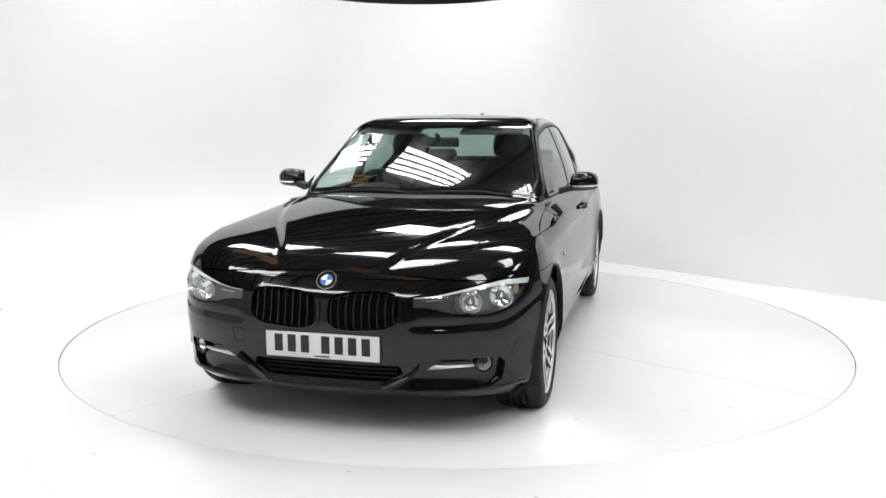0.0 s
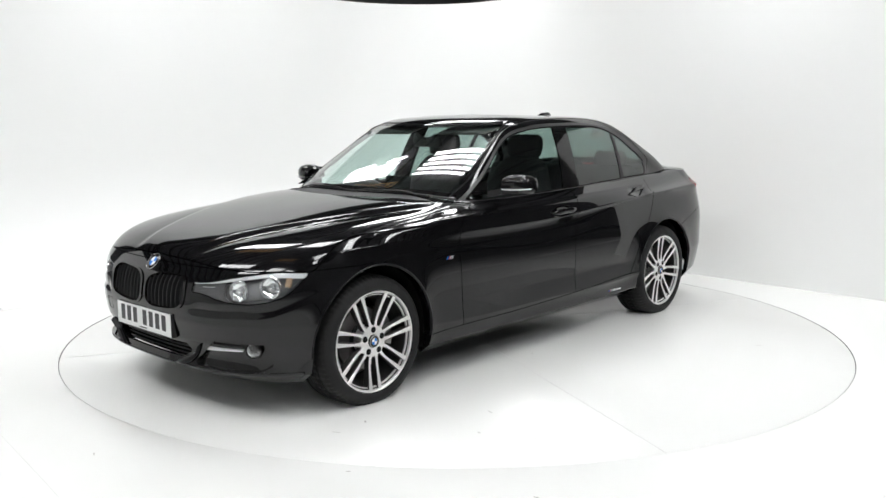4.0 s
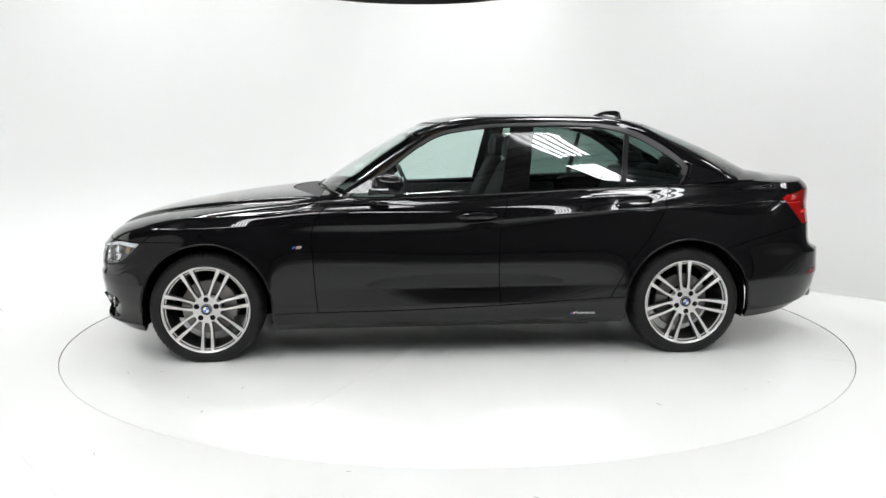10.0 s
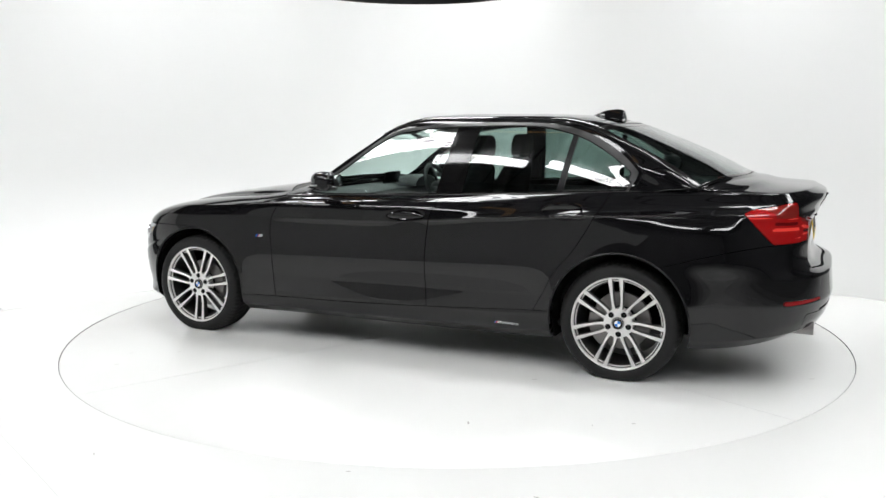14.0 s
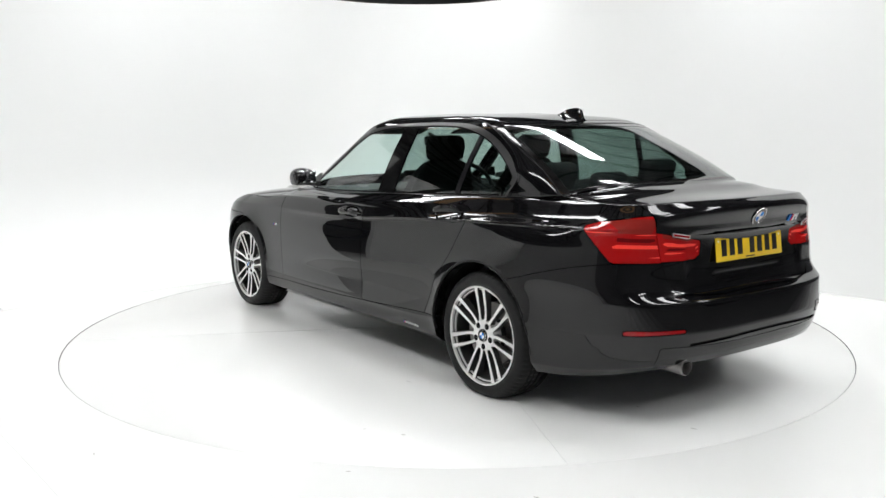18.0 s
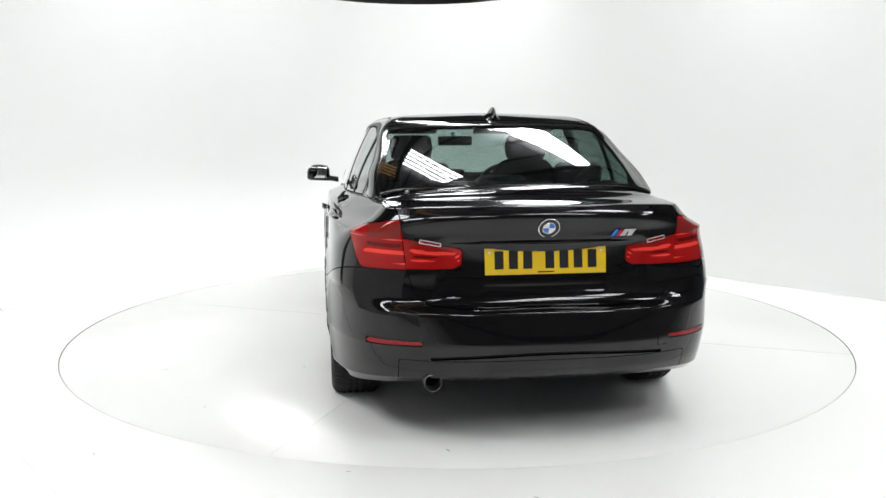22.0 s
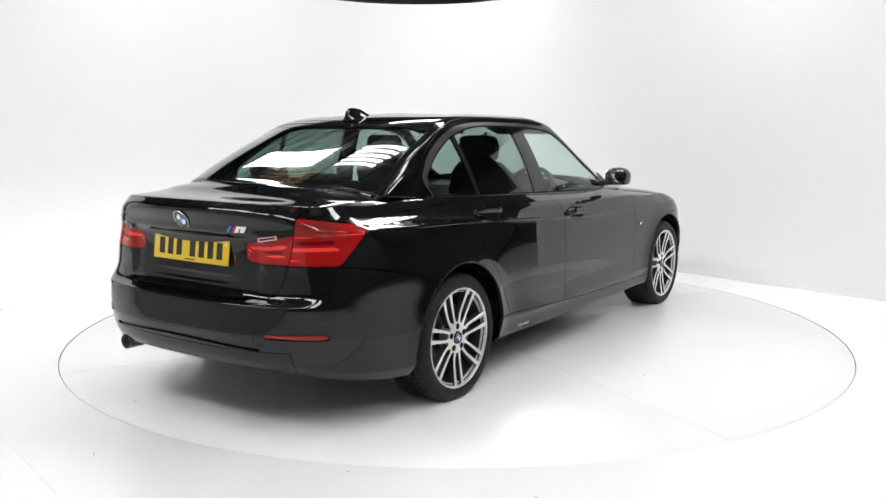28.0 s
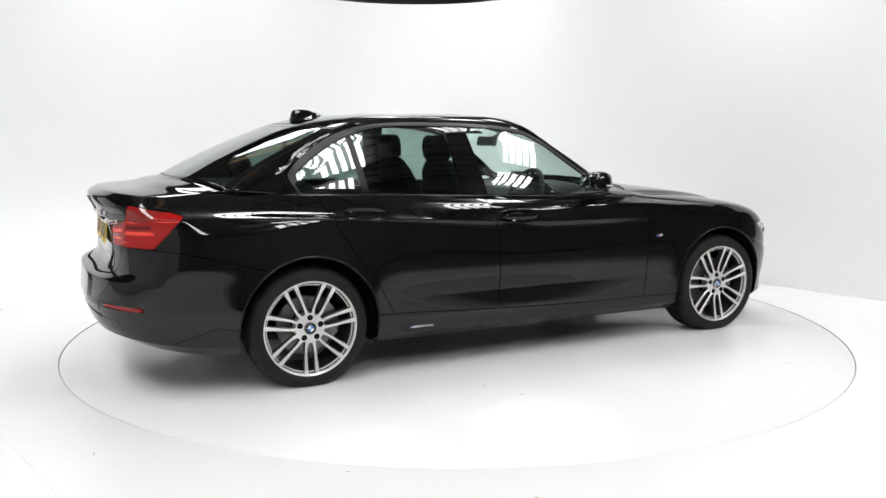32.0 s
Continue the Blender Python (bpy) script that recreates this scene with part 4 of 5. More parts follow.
# lower intake mesh, fog lamps, bright blades
for k in range(4):
    z = .272 + k * .019
    pts = [(on(FRONT_PTS, (1, 2), abs(y), z)[0].x - .028, y, z) for y in np.linspace(-.31, .31, 13)]
    part("intake_bar", tube(pts, .0035, 6), PLASTIC, front_bumper)
fog_p, fog_n = on(FRONT_PTS, (1, 2), .680, .337)
fog_n = Vector((.86, .50, 0))
fm = facing(fog_p - fog_n * .022, fog_n)
fog = mirrored("fog_lamp", lathe([(.043, .0), (.041, .016), (.036, .018), (.034, .006)], 40, fm), GLOSS, front_bumper, "round fog lamp in a black bezel")
mirrored("reflector_bowl", lathe([(.034, .006), (.026, -.010), (.012, -.018), (.0001, -.02)], 32, fm), LAMP_BOWL, fog)
mirrored("lens", lathe([(.035, .012), (.024, .017), (.0001, .019)], 32, fm), LENS, fog, "clear fog lamp glass")
blade = []
for y in np.linspace(.448, .640, 12):
    p, n = on(FRONT_PTS, (1, 2), y, .326 + .03 * (y - .40))
    t = (y - .448) / .192
    hh = .0105 * (1 - .65 * t)
    c = p - n * .008
    blade.append([c + Vector((0, 0, hh)), c + n * .006 + Vector((0, 0, hh * .3)), c + n * .006 - Vector((0, 0, hh * .4)), c - Vector((0, 0, hh)), c - n * .012])
mirrored("bright_blade", loft(blade), BRUSHED, front_bumper, "matt chrome blade in the side intake")

# headlamps
brow, lens_rest = cut(headlamp, lambda x, y, z, v: z - lamp_top(y) + .0045 + .055 * np.maximum(y - .46, 0) * (y < .9))
LAMPS = emit("headlamp", headlamp, LAMP_GREY, car, both=False, depth=0, push=-.050, label="clear twin-bowl headlamp with a silver brow")
emit_list = emit("brow", brow, BROW, None, both=False, depth=.012, push=-.0025, label="silver brow strip")
for o, q in zip(emit_list, LAMPS):
    o.parent = q
for o, q in zip(emit("lens", headlamp, LENS, None, both=False, depth=.0, push=0.0, label="clear headlamp cover"), LAMPS):
    o.parent = q
BOWLS = ((.622, .612, .050), (.740, .629, .053))
mask_f = lambda x, y, z, v: least(*[np.hypot((y - a) * (1.0 if a < .7 else .92), z - b) - r * 1.10 for a, b, r in BOWLS], np.maximum(.566 - y, lamp_low(y) + .017 - z), lamp_top(y) - .007 - .050 * np.maximum(y - .46, 0) - z)
mask, _ = cut(headlamp, mask_f)
for piece in islands(mask):
    if len(piece) > 8:
        for o, q in zip(emit("lamp_mask", piece, LAMP_DARK, None, both=False, depth=.016, push=-.014, label="dark grey mask round the lamp bowls"), LAMPS):
            o.parent = q
for y, z, r in BOWLS:
    p, n = on(FRONT_PTS, (1, 2), y, z)
    n = (n + Vector((.9, 0, 0))).normalized()
    m = facing(p - n * .012 - Vector((.014, 0, 0)), n)
    mirrored("bowl_ring", lathe([(r * 1.02, -.004), (r, .008), (r * .93, .010), (r * .88, .002)], 40, m), CHROME, LAMPS, "chrome ring round a lamp bowl")
    mirrored("bowl", lathe([(r * .90, .004), (r * .84, -.006), (r * .66, -.013), (r * .40, -.018), (.0001, -.020)], 12, m), LAMP_BOWL, LAMPS, "bright lamp reflector")
    mirrored("bulb", lathe([(.012, -.020), (.012, -.004), (.009, .002), (.0001, .005)], 20, m), CHROME, LAMPS)
    mirrored("bulb_shield", lathe([(.020, -.018), (.019, -.013), (.014, -.013)], 20, m), LAMP_GREY, LAMPS)
p, n = on(FRONT_PTS, (1, 2), .800, .655)
mirrored("indicator", box(.030, .052, .012, facing(p - n * .016, n) @ pose(0, 0, 0, 0, 0, -14), .006), AMBER, LAMPS, "pale amber indicator reflector")

line_secs = []
for y in np.linspace(.445, .515, 6):
    p, n = on(FRONT_PTS, (1, 2), y, .622 + .05 * (y - .445))
    c = p - n * .009
    line_secs.append([c + Vector((0, 0, .0014)), c + n * .003, c - Vector((0, 0, .0014)), c - n * .004])
mirrored("accent_line", loft(line_secs), BRUSHED, LAMPS, "fine silver line in the lamp")

# tail lamps
for polys, name, lo, hi in ((tail_outer, "tail_lamp", .757, .96), (tail_inner, "boot_tail_lamp", .76, .88)):
    rest = polys
    stripe = lambda z0, rise, y0, hw, ya, yb: (lambda x, y, z, v: least(hw - np.abs(z - z0 - rise * (y - y0)), y - ya, yb - y))
    if name == "tail_lamp":
        layers = [("light_bar", stripe(.878, .062, .604, .0035, .580, .90), RED_LIT), ("upper_lens", lambda x, y, z, v: least(z - .880 - .062 * (y - .604), y - (.615 - .35 * (z - .88)), .735 - y, .948 - z), RED_TOP),
                  ("light_bar", stripe(.826, .030, .59, .0085, .585, .752), RED_LIT), ("light_bar", stripe(.783, .070, .576, .0055, .585, .750), RED_LIT),
                  ("dark_band", stripe(.853, .045, .59, .0085, .600, .738), RED_BAND), ("dark_band", stripe(.803, .050, .59, .0060, .600, .738), RED_BAND)]
    else:
        layers = [("light_bar", stripe(.821, .090, .385, .0085, .368, .572), RED_LIT), ("light_bar", stripe(.786, .085, .40, .0055, .368, .570), RED_LIT), ("light_bar", lambda x, y, z, v: least(.010 - np.abs(y - .371), z - .784, .826 - z), RED_LIT),
                  ("dark_band", stripe(.803, .085, .40, .0060, .395, .560), RED_BAND), ("upper_lens", stripe(.858, .130, .43, .0130, .395, .570), RED_TOP)]
    cutouts = []
    for nm, fld, mt in layers:
        got, rest = cut(rest, fld)
        cutouts += [(nm, piece, mt) for piece in islands(got)]
    pair = emit(name, rest, RED, car if name == "tail_lamp" else boot, both=False, depth=.02, label="red wraparound tail lamp" if name == "tail_lamp" else "red tail lamp on the boot lid")
    for nm, pl, mt in cutouts:
        got = emit(nm, pl, mt, None, both=False, depth=.004, push=-.0006, label={"light_bar": "light red bar in the lamp", "upper_lens": "smoked dark red lens", "dark_band": "dark red band between the bars"}[nm])
        if got:
            for o, q in zip(got, pair):
                o.parent = q
    if name == "boot_tail_lamp":
        fr = facing((-2.2985, .4855, .871), (-.963, .27, 0)) @ pose(0, 0, 0, 0, 0, -9)
        mirrored("reversing_light", box(.092, .017, .006, fr, .003), BRUSHED, pair, "bright frame of the reversing light")
        mirrored("reversing_lens", box(.084, .011, .008, fr, .002), RED_DEEP, pair)


# number plates: the characters are plain bars
def number_plate(m, mat, parent, label):
    plate = part("number_plate", box(.52, .111, .004, m, .0015), mat, parent, label)
    for i, k in enumerate((0, 1, 2, 3.55, 4.55, 5.55, 6.55)):
        part("character_bar", box(.038, .076, .0012, m @ pose(-.2 + .061 * k, .006, .0024)), INK, plate, flat=True)
    part("small_bar", box(.07, .006, .001, m @ pose(.0, -.046, .0024)), INK, plate, flat=True)
    for s in (-1, 1):
        part("screw_cap", lathe([(.006, .002), (.005, .0036), (.0001, .004)], 16, m @ pose(s * .24, .038, 0)), PLATE_W, plate)
    return plate


part("plate_holder", box(.03, .53, .118, pose(2.126, 0, .414), .006), PLASTIC, front_bumper)
number_plate(facing((2.1445, 0, .415), (1, 0, 0)), PLATE_W, front_bumper, "white front number plate with dark bars")
number_plate(facing((-2.3155, 0, .790), (-.992, 0, .125)), PLATE_Y, boot, "yellow rear number plate with dark bars")
part("plate_light", box(.012, .56, .006, pose(-2.326, 0, .869), .002), GLOSS, boot)

# badges
p, n = on(FRONT_PTS, (1, 2), 0.0, .690)
badge = part("badge", lathe([(.0001, 0.0), (.046, 0.0), (.046, -.01)], 40, facing(p + Vector((n.x, 0, n.z)) * .002, (n.x, 0, n.z))), GLOSS, front_bumper, "round badge in blue, white and black")
roundel(badge, facing(p + Vector((n.x, 0, n.z)) * .0025, (n.x, 0, n.z)), .046)
p, n = on(REAR_PTS, (1, 2), 0.0, .934)
badge = part("badge", lathe([(.0001, 0.0), (.046, 0.0), (.046, -.01)], 40, facing(p + Vector((n.x, 0, n.z)) * .003, (n.x, 0, n.z))), GLOSS, boot, "round badge in blue, white and black")
roundel(badge, facing(p + Vector((n.x, 0, n.z)) * .0035, (n.x, 0, n.z)), .046)


def stripes(m, w, h, parent):
    """Slanted colour stripes followed by a silver block."""
    sl = h * .35
    quad = lambda a, b: [(a - sl, -h / 2), (b - sl, -h / 2), (b + sl, h / 2), (a + sl, h / 2)]
    base = part("stripe_badge", prism(quad(-w * .05, w * .5), .003, m), BRUSHED, parent, "small silver badge with three coloured stripes")
    part("notch", prism([(w * .10, -h * .5), (w * .16, -h * .5), (w * .26, h * .1), (w * .16, h * .1)], .0034, m), INK, base, flat=True)
    for k, mt in enumerate((BLUE, NAVY, RED_BADGE)):
        part("stripe", prism(quad(-w * (.5 - .15 * k), -w * (.37 - .15 * k)), .003, m), mt, base, flat=True)


p, n = on(REAR_PTS, (1, 2), .330, .905)
stripes(facing(Vector((p.x - .002, -p.y, p.z)), (n.x, -n.y, n.z)), .095, .028, boot)
for s in (1, -1):
    p, n = on(SIDE_PTS, (0, 2), .88, .664)
    m = facing(Vector((p.x, s * (p.y + .001), p.z)), (n.x, s * n.y, n.z))
    stripes(m, .046, .015, [o for o in car.children if o.name.startswith("front_wing")][0 if s > 0 else 1])
    sl_ = [o for o in car.children if o.name.startswith("sill")][0 if s > 0 else 1]
    p, n = on(SIDE_PTS, (0, 2), -.775, .254)
    m = facing(Vector((p.x, s * (p.y + .0008), p.z)), (n.x, s * n.y, n.z))
    word = bpy.data.curves.new("word", "FONT")
    word.body, word.size, word.extrude, word.offset = "Performance", .0215, .0004, .0003
    tmp = bpy.data.objects.new("word", word)
    lettering = bpy.data.meshes.new_from_object(tmp)
    bpy.data.objects.remove(tmp)
    lettering.transform(m @ pose(-.034, -.0065, .0006))
    link("lettering", lettering, WHITE_BADGE, sl_, "small white lettering on the sill")
    for k, mt in enumerate((BLUE, RED_BADGE, WHITE_BADGE)):
        part("decal_bar", prism([(-.068 + .009 * k, -.006), (-.061 + .009 * k, -.006), (-.056 + .009 * k, .006), (-.063 + .009 * k, .006)], .0008, m), mt, sl_, flat=True)

# door handles
for (x0, x1, z0, z1), doors in (((-.030, -.275, .826, .832), DOORS[0]), ((-.965, -1.195, .886, .900), DOORS[1])):
    secs = []
    for t in np.linspace(0, 1, 17):
        x, z = x0 + (x1 - x0) * t, z0 + (z1 - z0) * t
        p, n = on(SIDE_PTS, (0, 2), x, z)
        lift = .045 * (1 - abs(2 * t - 1) ** 4) + .001
        hh = .0145 * (1 - abs(2 * t - 1) ** 5) + .003
        c = p + n * lift
        secs.append([c + Vector((0, 0, hh * math.cos(a))) + n * (.007 * math.sin(a)) for a in (2 * math.pi * k / 10 for k in range(10))])
    mirrored("door_handle", loft(secs), PAINT, doors, "black body-coloured door handle")

# door mirrors
secs = []
for y, xc, zc, hx, hz in ((.862, .400, 1.012, .060, .040), (.880, .398, 1.018, .078, .052), (.92, .392, 1.022, .088, .057), (.96, .384, 1.024, .088, .057), (1.0, .372, 1.022, .080, .053), (1.028, .360, 1.016, .064, .043), (1.040, .353, 1.012, .044, .028)):
    sec = []
    for k in range(20):
        a = 2 * math.pi * k / 20
        c, s_ = math.cos(a), math.sin(a)
        ex = .62 if c < 0 else .85
        sec.append((xc - .022 + hx * .95 * math.copysign(abs(c) ** ex, c), .862 + (y - .862) * .87, zc + hz * math.copysign(abs(s_) ** .75, s_)))
    secs.append(sec)
MIRRORS = mirrored("door_mirror", loft(secs), PAINT, DOORS[0], "gloss black door mirror cap")
low = []
for y, xc, zc, hx in ((.86, .378, .972, .066), (.895, .373, .973, .080), (.947, .363, .977, .081), (.99, .346, .981, .066), (1.013, .333, .988, .042)):
    low.append([(xc + hx, y, zc + .012), (xc + hx * .7, y, zc - .004), (xc - hx * .7, y, zc - .006), (xc - hx, y, zc + .004), (xc - hx, y, zc + .016), (xc + hx, y, zc + .02)])
mirrored("mirror_base", loft(low), PLASTIC, MIRRORS, "matt black lower mirror shell")
strip = []
for y, x, z in ((.882, .446, .998), (.912, .453, .997), (.947, .446, .997), (.982, .424, .998), (1.008, .390, 1.0), (1.017, .360, 1.002)):
    strip.append((x, y, z))
mirrored("mirror_indicator", tube(strip, .0065, 8, .7), BRUSHED, MIRRORS, "silver indicator strip")
mirrored("mirror_glass", box(.004, .122, .074, pose(.281, .943, 1.026, 0, 4, -9), .002), MIRROR, MIRRORS, "mirror glass")
stalk = loft([[(.475, .80, .950), (.36, .80, .955), (.36, .80, .985), (.47, .80, .985)], [(.44, .87, .968), (.345, .87, .968), (.345, .87, 1.0), (.44, .87, 1.0)]])
mirrored("mirror_stalk", stalk, PLASTIC, MIRRORS)
tri = bmesh.new()
tri.faces.new([tri.verts.new(q) for q in ((.60, .762, .962), (.44, .772, .965), (.42, .748, 1.04), (.47, .742, 1.035))])
mirrored("mirror_corner_plate", tri, GLOSS, DOORS[0])

# aerial, exhaust, wipers
fin = []
for t in np.linspace(0, 1, 16):
    x = -1.030 - .200 * t
    zb = 1.408 - .030 * t * t - .004
    top = smooth([t], (0, .15, .35, .55, .85, .93, 1.0), (1.412, 1.424, 1.439, 1.445, 1.443, 1.436, 1.396))[0]
    w = .046 * min(1, .35 + 2 * t) * (1 - .25 * t)
    h = top - zb
    fin.append([(x, -w, zb), (x, -w * .42, zb + h * .36), (x, -.0065, zb + h * .86), (x, -.003, top), (x, .003, top), (x, .0065, zb + h * .86), (x, w * .42, zb + h * .36), (x, w, zb)])
part("roof_aerial", loft(fin), PAINT, car, "black shark-fin roof aerial")
ex = pose(-2.338, .482, .292) @ pose(0, 0, 0, 0, -90, 0)
pipe = part("exhaust_pipe", lathe([(.037, .012), (.0345, .014), (.0325, .008), (.032, -.16), (.036, -.16), (.037, .0)], 40, ex, closed=True), STEEL, car, "single round steel exhaust tailpipe")
part("pipe_bore", lathe([(.032, -.05), (.0001, -.05)], 30, ex), DARK, pipe)
part("silencer", box(.36, 1.0, .11, pose(-2.02, 0, .375), .04), SATIN, car)
row = int(12.06 * STEP)
for y0, y1, k in ((.56, -.02, 0), (.04, -.60, 1)):
    pts = []
    for t in np.linspace(0, 1, 9):
        y = y0 + (y1 - y0) * t
        r = row + round(.6 * math.sin(math.pi * (.15 + .7 * t)))
        i = int(np.argmin(np.abs(GRID[r, :NF, 1] - abs(y))))
        p, n = GRID[r, i], NORM[r, i]
        pts.append((p[0] + n[0] * .005, y, p[2] + n[2] * .005))
    part("wiper", tube(pts, [.0055 - .0025 * t for t in np.linspace(0, 1, 9)], 8), PLASTIC, car, "black windscreen wiper")
    part("wiper_pivot", lathe([(.012, -.03), (.011, .004), (.0001, .006)], 16, Matrix.Translation(pts[0])), PLASTIC, car)

# small covers and stickers
for side, pts_, y, z, w in ((-1, FRONT_PTS, .405, .435, .030), (-1, REAR_PTS, .500, .455, .026)):
    loop = [(y - w, z - w), (y + w, z - w), (y + w * 1.1, z + w), (y - w * .9, z + w), (y - w, z - w)]
    for (ya, za), (yb, zb) in zip(loop, loop[1:]):
        line = []
        for t in np.linspace(0, 1, 5):
            p, n = on(pts_, (1, 2), ya + (yb - ya) * t, za + (zb - za) * t)
            line.append((p.x, side * p.y, p.z))
        part("cover_joint", tube(line, .0012, 5), DARK, front_bumper if pts_ is FRONT_PTS else rear_bumper)
QUARTER = FLAT[(FLAT[:, 0] < -1.3) & (FLAT[:, 0] > -1.85) & (FLAT[:, 2] < 1.0) & (FLAT[:, 4] > .3)]
flap = ((-1.640, .958), (-1.450, .955), (-1.437, .945), (-1.452, .895), (-1.470, .884), (-1.664, .886), (-1.676, .897), (-1.652, .948), (-1.640, .958))
for (xa_, za_), (xb_, zb_) in zip(flap, flap[1:]):
    line = []
    for t in np.linspace(0, 1, 6):
        p, n = on(QUARTER, (0, 2), xa_ + (xb_ - xa_) * t, za_ + (zb_ - za_) * t)
        line.append((p.x, -p.y, p.z))
    part("fuel_flap_joint", tube(line, .0016, 5), DARK, SIDES[1])
i = int(np.argmin(np.abs(GRID[int(14.75 * STEP), :NF, 1] - .46)))
p, n = Vector(GRID[int(14.75 * STEP), i]), Vector(NORM[int(14.75 * STEP), i])
part("sticker", box(.07, .018, .001, facing(Vector((p.x, -p.y, p.z)) - n * .006, (n.x, -n.y, n.z))), WHITE_BADGE, car, "small white windscreen sticker", flat=True)

# fins beside the lower intake
fang = []
for t in np.linspace(0, 1, 12):
    y, z = .255 + .165 * t, .236 + .012 * t + .095 * t ** 2.2
    p, n = on(FRONT_PTS, (1, 2), y, z)
    hh = .006 + .010 * math.sin(math.pi * min(t * 1.2, 1))
    c = p + n * .012
    fang.append([c + Vector((0, 0, hh)), c + n * .010, c - Vector((0, 0, hh)), c - n * .03 - Vector((0, 0, hh * .6)), c - n * .03 + Vector((0, 0, hh * .6))])
mirrored("intake_fin", loft(fang), SATIN, front_bumper, "black fin beside the lower intake")


# ---- cabin fittings ----
emit("headliner", roof + cabin, LINER, car, depth=0, push=-.035, label="grey cloth headliner")
part("floor_pan", box(2.6, 1.46, .03, pose(-.35, 0, .25), .01), DASH, car)
part("bulkhead", box(.03, 1.34, .44, pose(.90, 0, .62), .01), DARK, car)
mirrored("door_card", box(1.68, .03, .52, pose(-.09, .762, .66), .012), DASH, car, "black inner door panel")
mirrored("door_armrest", box(1.4, .06, .05, pose(-.15, .735, .74), .02), DASH, car)


def blob(sections, n=20):
    """Rounded sections (x, z, half depth, half width, roundness) stacked upwards."""
    out = []
    for x, z, hd, hw, e in sections:
        out.append([(x + hd * math.copysign(abs(math.cos(a)) ** e, math.cos(a)), hw * math.copysign(abs(math.sin(a)) ** e, math.sin(a)), z) for a in (2 * math.pi * k / n for k in range(n))])
    return loft(out)


def seat(y):
    m = Matrix.Translation((0, y, 0))
    bm = blob([(-.02, .36, .25, .22, .5), (-.02, .42, .27, .25, .5), (0, .48, .27, .26, .5), (0, .53, .25, .24, .6), (0, .545, .2, .19, .7)])
    bmesh.ops.transform(bm, matrix=m, verts=bm.verts)
    s = part("front_seat", bm, CLOTH, car, "dark grey cloth front seat")
    bm = blob([(-.22, .50, .06, .20, .6), (-.25, .58, .085, .25, .55), (-.31, .78, .085, .265, .55), (-.36, .95, .075, .25, .55), (-.40, 1.07, .06, .20, .6), (-.415, 1.125, .045, .15, .7), (-.42, 1.14, .03, .11, .8)])
    bmesh.ops.transform(bm, matrix=m, verts=bm.verts)
    part("backrest", bm, CLOTH, s)
    bm = blob([(-.425, 1.135, .03, .10, .7), (-.425, 1.155, .05, .125, .6), (-.43, 1.215, .055, .135, .6), (-.435, 1.27, .045, .125, .6), (-.435, 1.29, .03, .10, .7)])
    bmesh.ops.transform(bm, matrix=m, verts=bm.verts)
    part("headrest", bm, CLOTH, s)
    for d in (-.06, .06):
        part("headrest_post", tube([(-.41, y + d, 1.09), (-.425, y + d, 1.17)], .006, 8), CHROME, s)


seat(.365)
seat(-.365)
bench = part("rear_bench", box(.52, 1.34, .20, pose(-.98, 0, .43), .06, 3), CLOTH, car, "dark cloth rear bench")
part("backrest", box(.16, 1.34, .62, pose(-1.27, 0, .76, 0, -24, 0), .05, 3), CLOTH, bench)
for y in (.40, 0, -.40):
    bm = box(.09, .25, .15 if y else .09, pose(-1.43, y, 1.085 if y else 1.05, 0, -18, 0), .035, 3)
    part("headrest", bm, CLOTH, bench)
part("parcel_shelf", box(.50, 1.26, .03, pose(-1.66, 0, 1.0), .01), CLOTH, car)
part("high_brake_light", box(.03, .16, .03, pose(-1.80, 0, 1.035), .008), RED_DEEP, car)
dash = loft([[(x, y, z) for y in np.linspace(-w, w, 15)] + [(x, y, z - .28) for y in np.linspace(w, -w, 15)] for x, z, w in ((.30, .85, .71), (.36, .915, .71), (.45, .930, .70), (.60, .935, .67), (.76, .925, .62), (.84, .905, .58))])
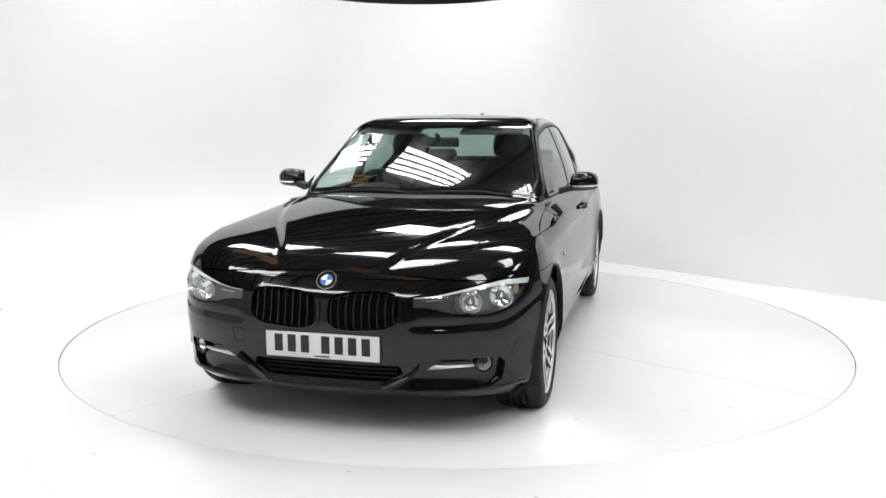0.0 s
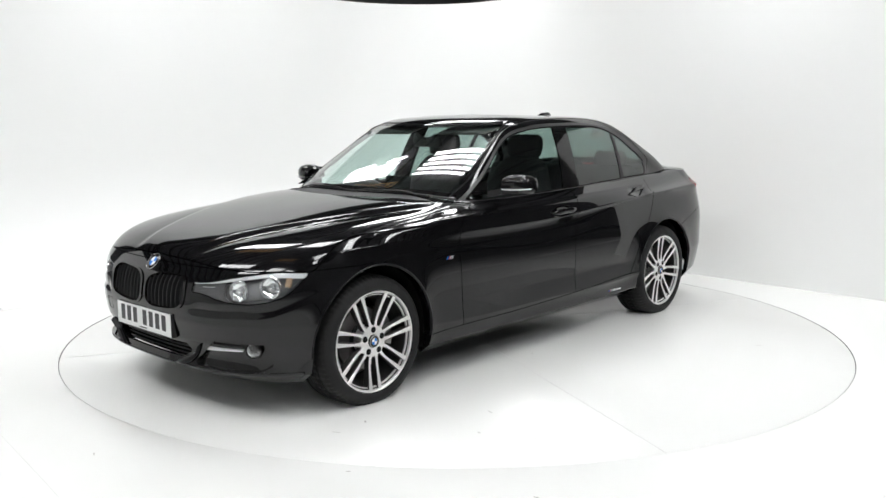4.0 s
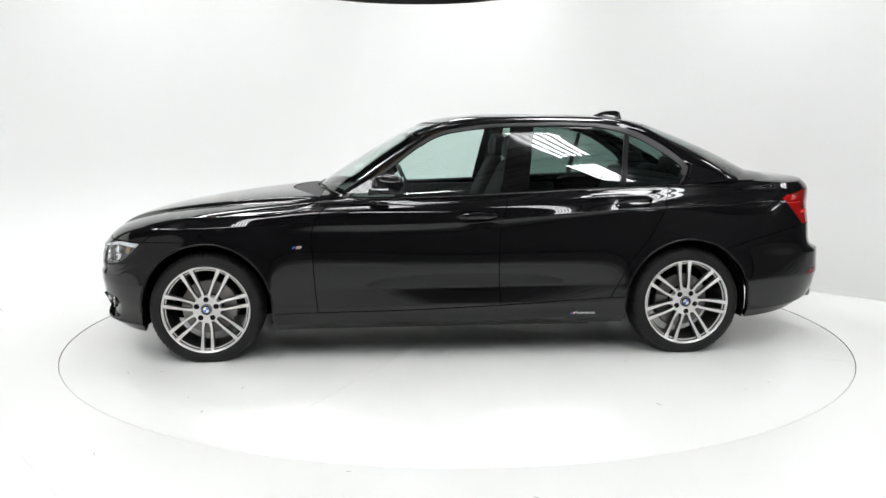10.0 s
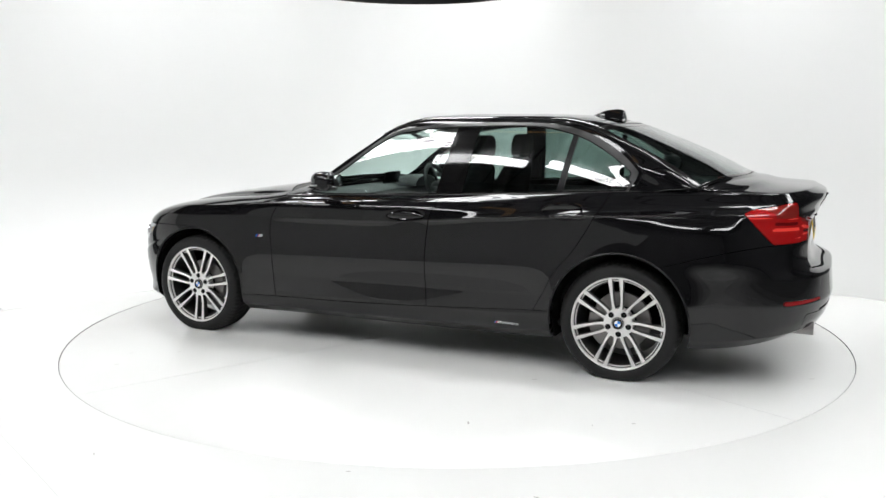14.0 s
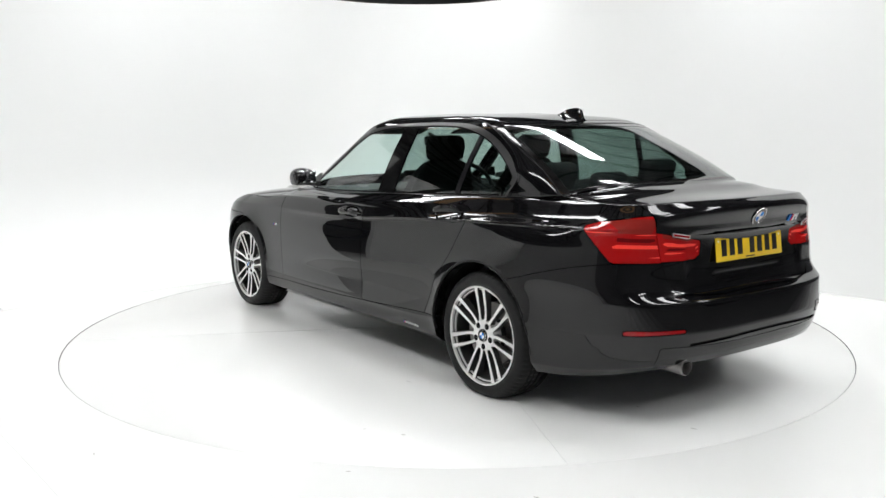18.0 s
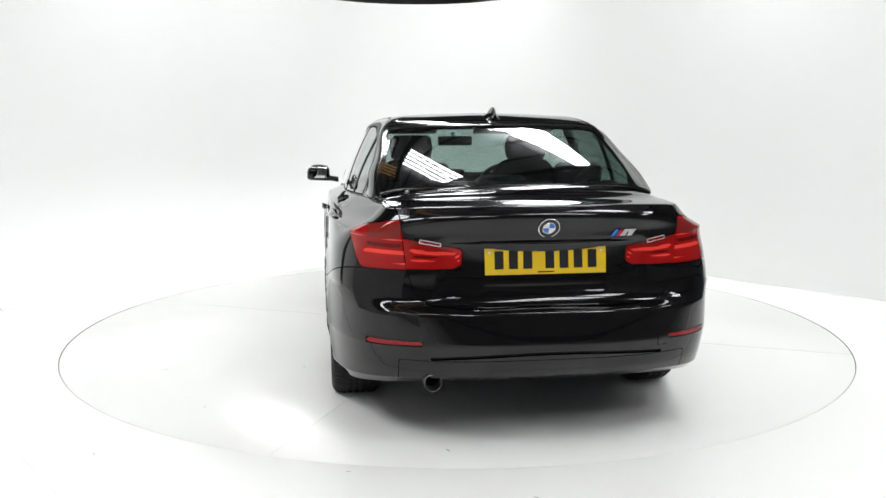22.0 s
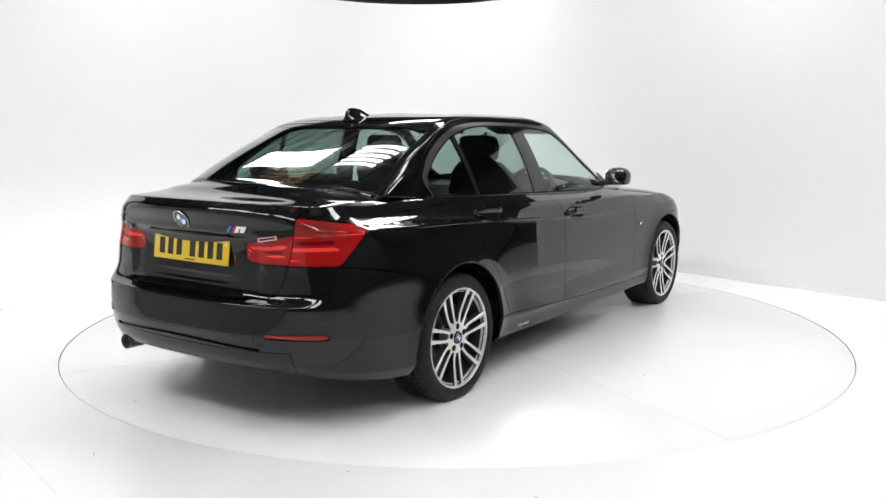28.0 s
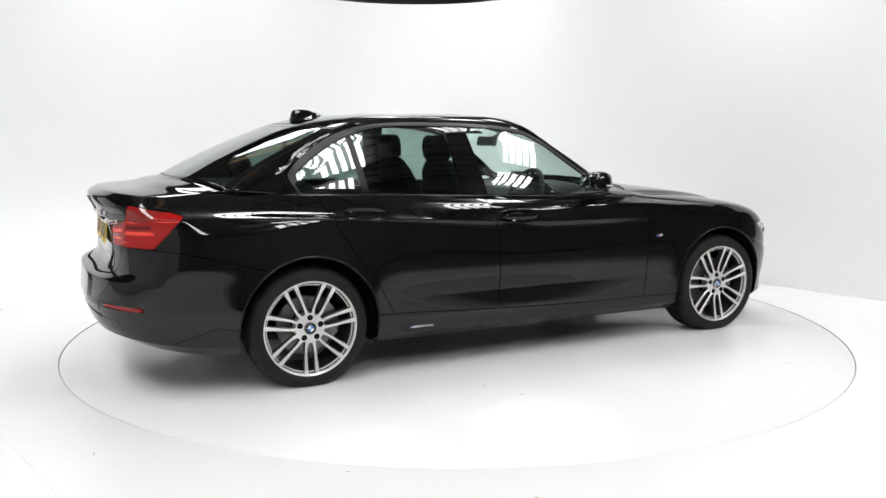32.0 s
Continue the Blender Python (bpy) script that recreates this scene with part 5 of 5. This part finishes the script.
dashboard = part("dashboard", dash, DASH, car, "black soft-touch dashboard")
hood_bm = loft([[(x, -.365 + w * math.cos(a), z0 + h * math.sin(a)) for a in np.linspace(0, math.pi, 11)] for x, w, z0, h in ((.31, .17, .92, .075), (.42, .18, .93, .068), (.55, .14, .94, .035))])
part("instrument_hood", hood_bm, DASH, dashboard)
part("display_screen", box(.015, .22, .085, pose(.40, 0, .995, 0, -15, 0), .006), GLOSS, dashboard)
part("trim_strip", box(.012, .62, .03, pose(.300, .38, .80, 0, -20, 0), .004), WOOD_TRIM, dashboard)
part("centre_console", box(.9, .24, .26, pose(-.02, 0, .42), .03), DASH, car)
wheel_m = pose(.20, -.365, .90, 0, -66, 0)
rim_ = bmesh.new()
N1, N2 = 44, 10
ring_v = [[rim_.verts.new(((.180 + .016 * math.cos(b)) * math.cos(a), (.180 + .016 * math.cos(b)) * math.sin(a), .016 * math.sin(b))) for b in (2 * math.pi * j / N2 for j in range(N2))] for a in (2 * math.pi * i / N1 for i in range(N1))]
for i in range(N1):
    for j in range(N2):
        rim_.faces.new((ring_v[i][j], ring_v[(i + 1) % N1][j], ring_v[(i + 1) % N1][(j + 1) % N2], ring_v[i][(j + 1) % N2]))
bmesh.ops.transform(rim_, matrix=wheel_m, verts=rim_.verts)
steer = part("steering_wheel", rim_, DASH, car, "black leather steering wheel")
part("steering_boss", lathe([(.06, -.03), (.062, .0), (.045, .018), (.0001, .02)], 28, wheel_m), DASH, steer)
for a in (0, 180, 270):
    part("steering_spoke", box(.13, .032, .014, wheel_m @ pose(0, 0, 0, 0, 0, a + 90) @ pose(.115, 0, .002), .005), SATIN, steer)
part("rear_view_mirror", box(.03, .24, .065, pose(.13, 0, 1.245, 0, 12, 0), .014, 3), PLASTIC, car, "black interior mirror")
part("mirror_foot", tube([(.15, 0, 1.26), (.24, 0, 1.295)], .012, 8), PLASTIC, car)
mirrored("sun_visor", box(.15, .40, .012, pose(.10, .33, 1.318, 0, 16, 0), .005), LINER, car)


motions()
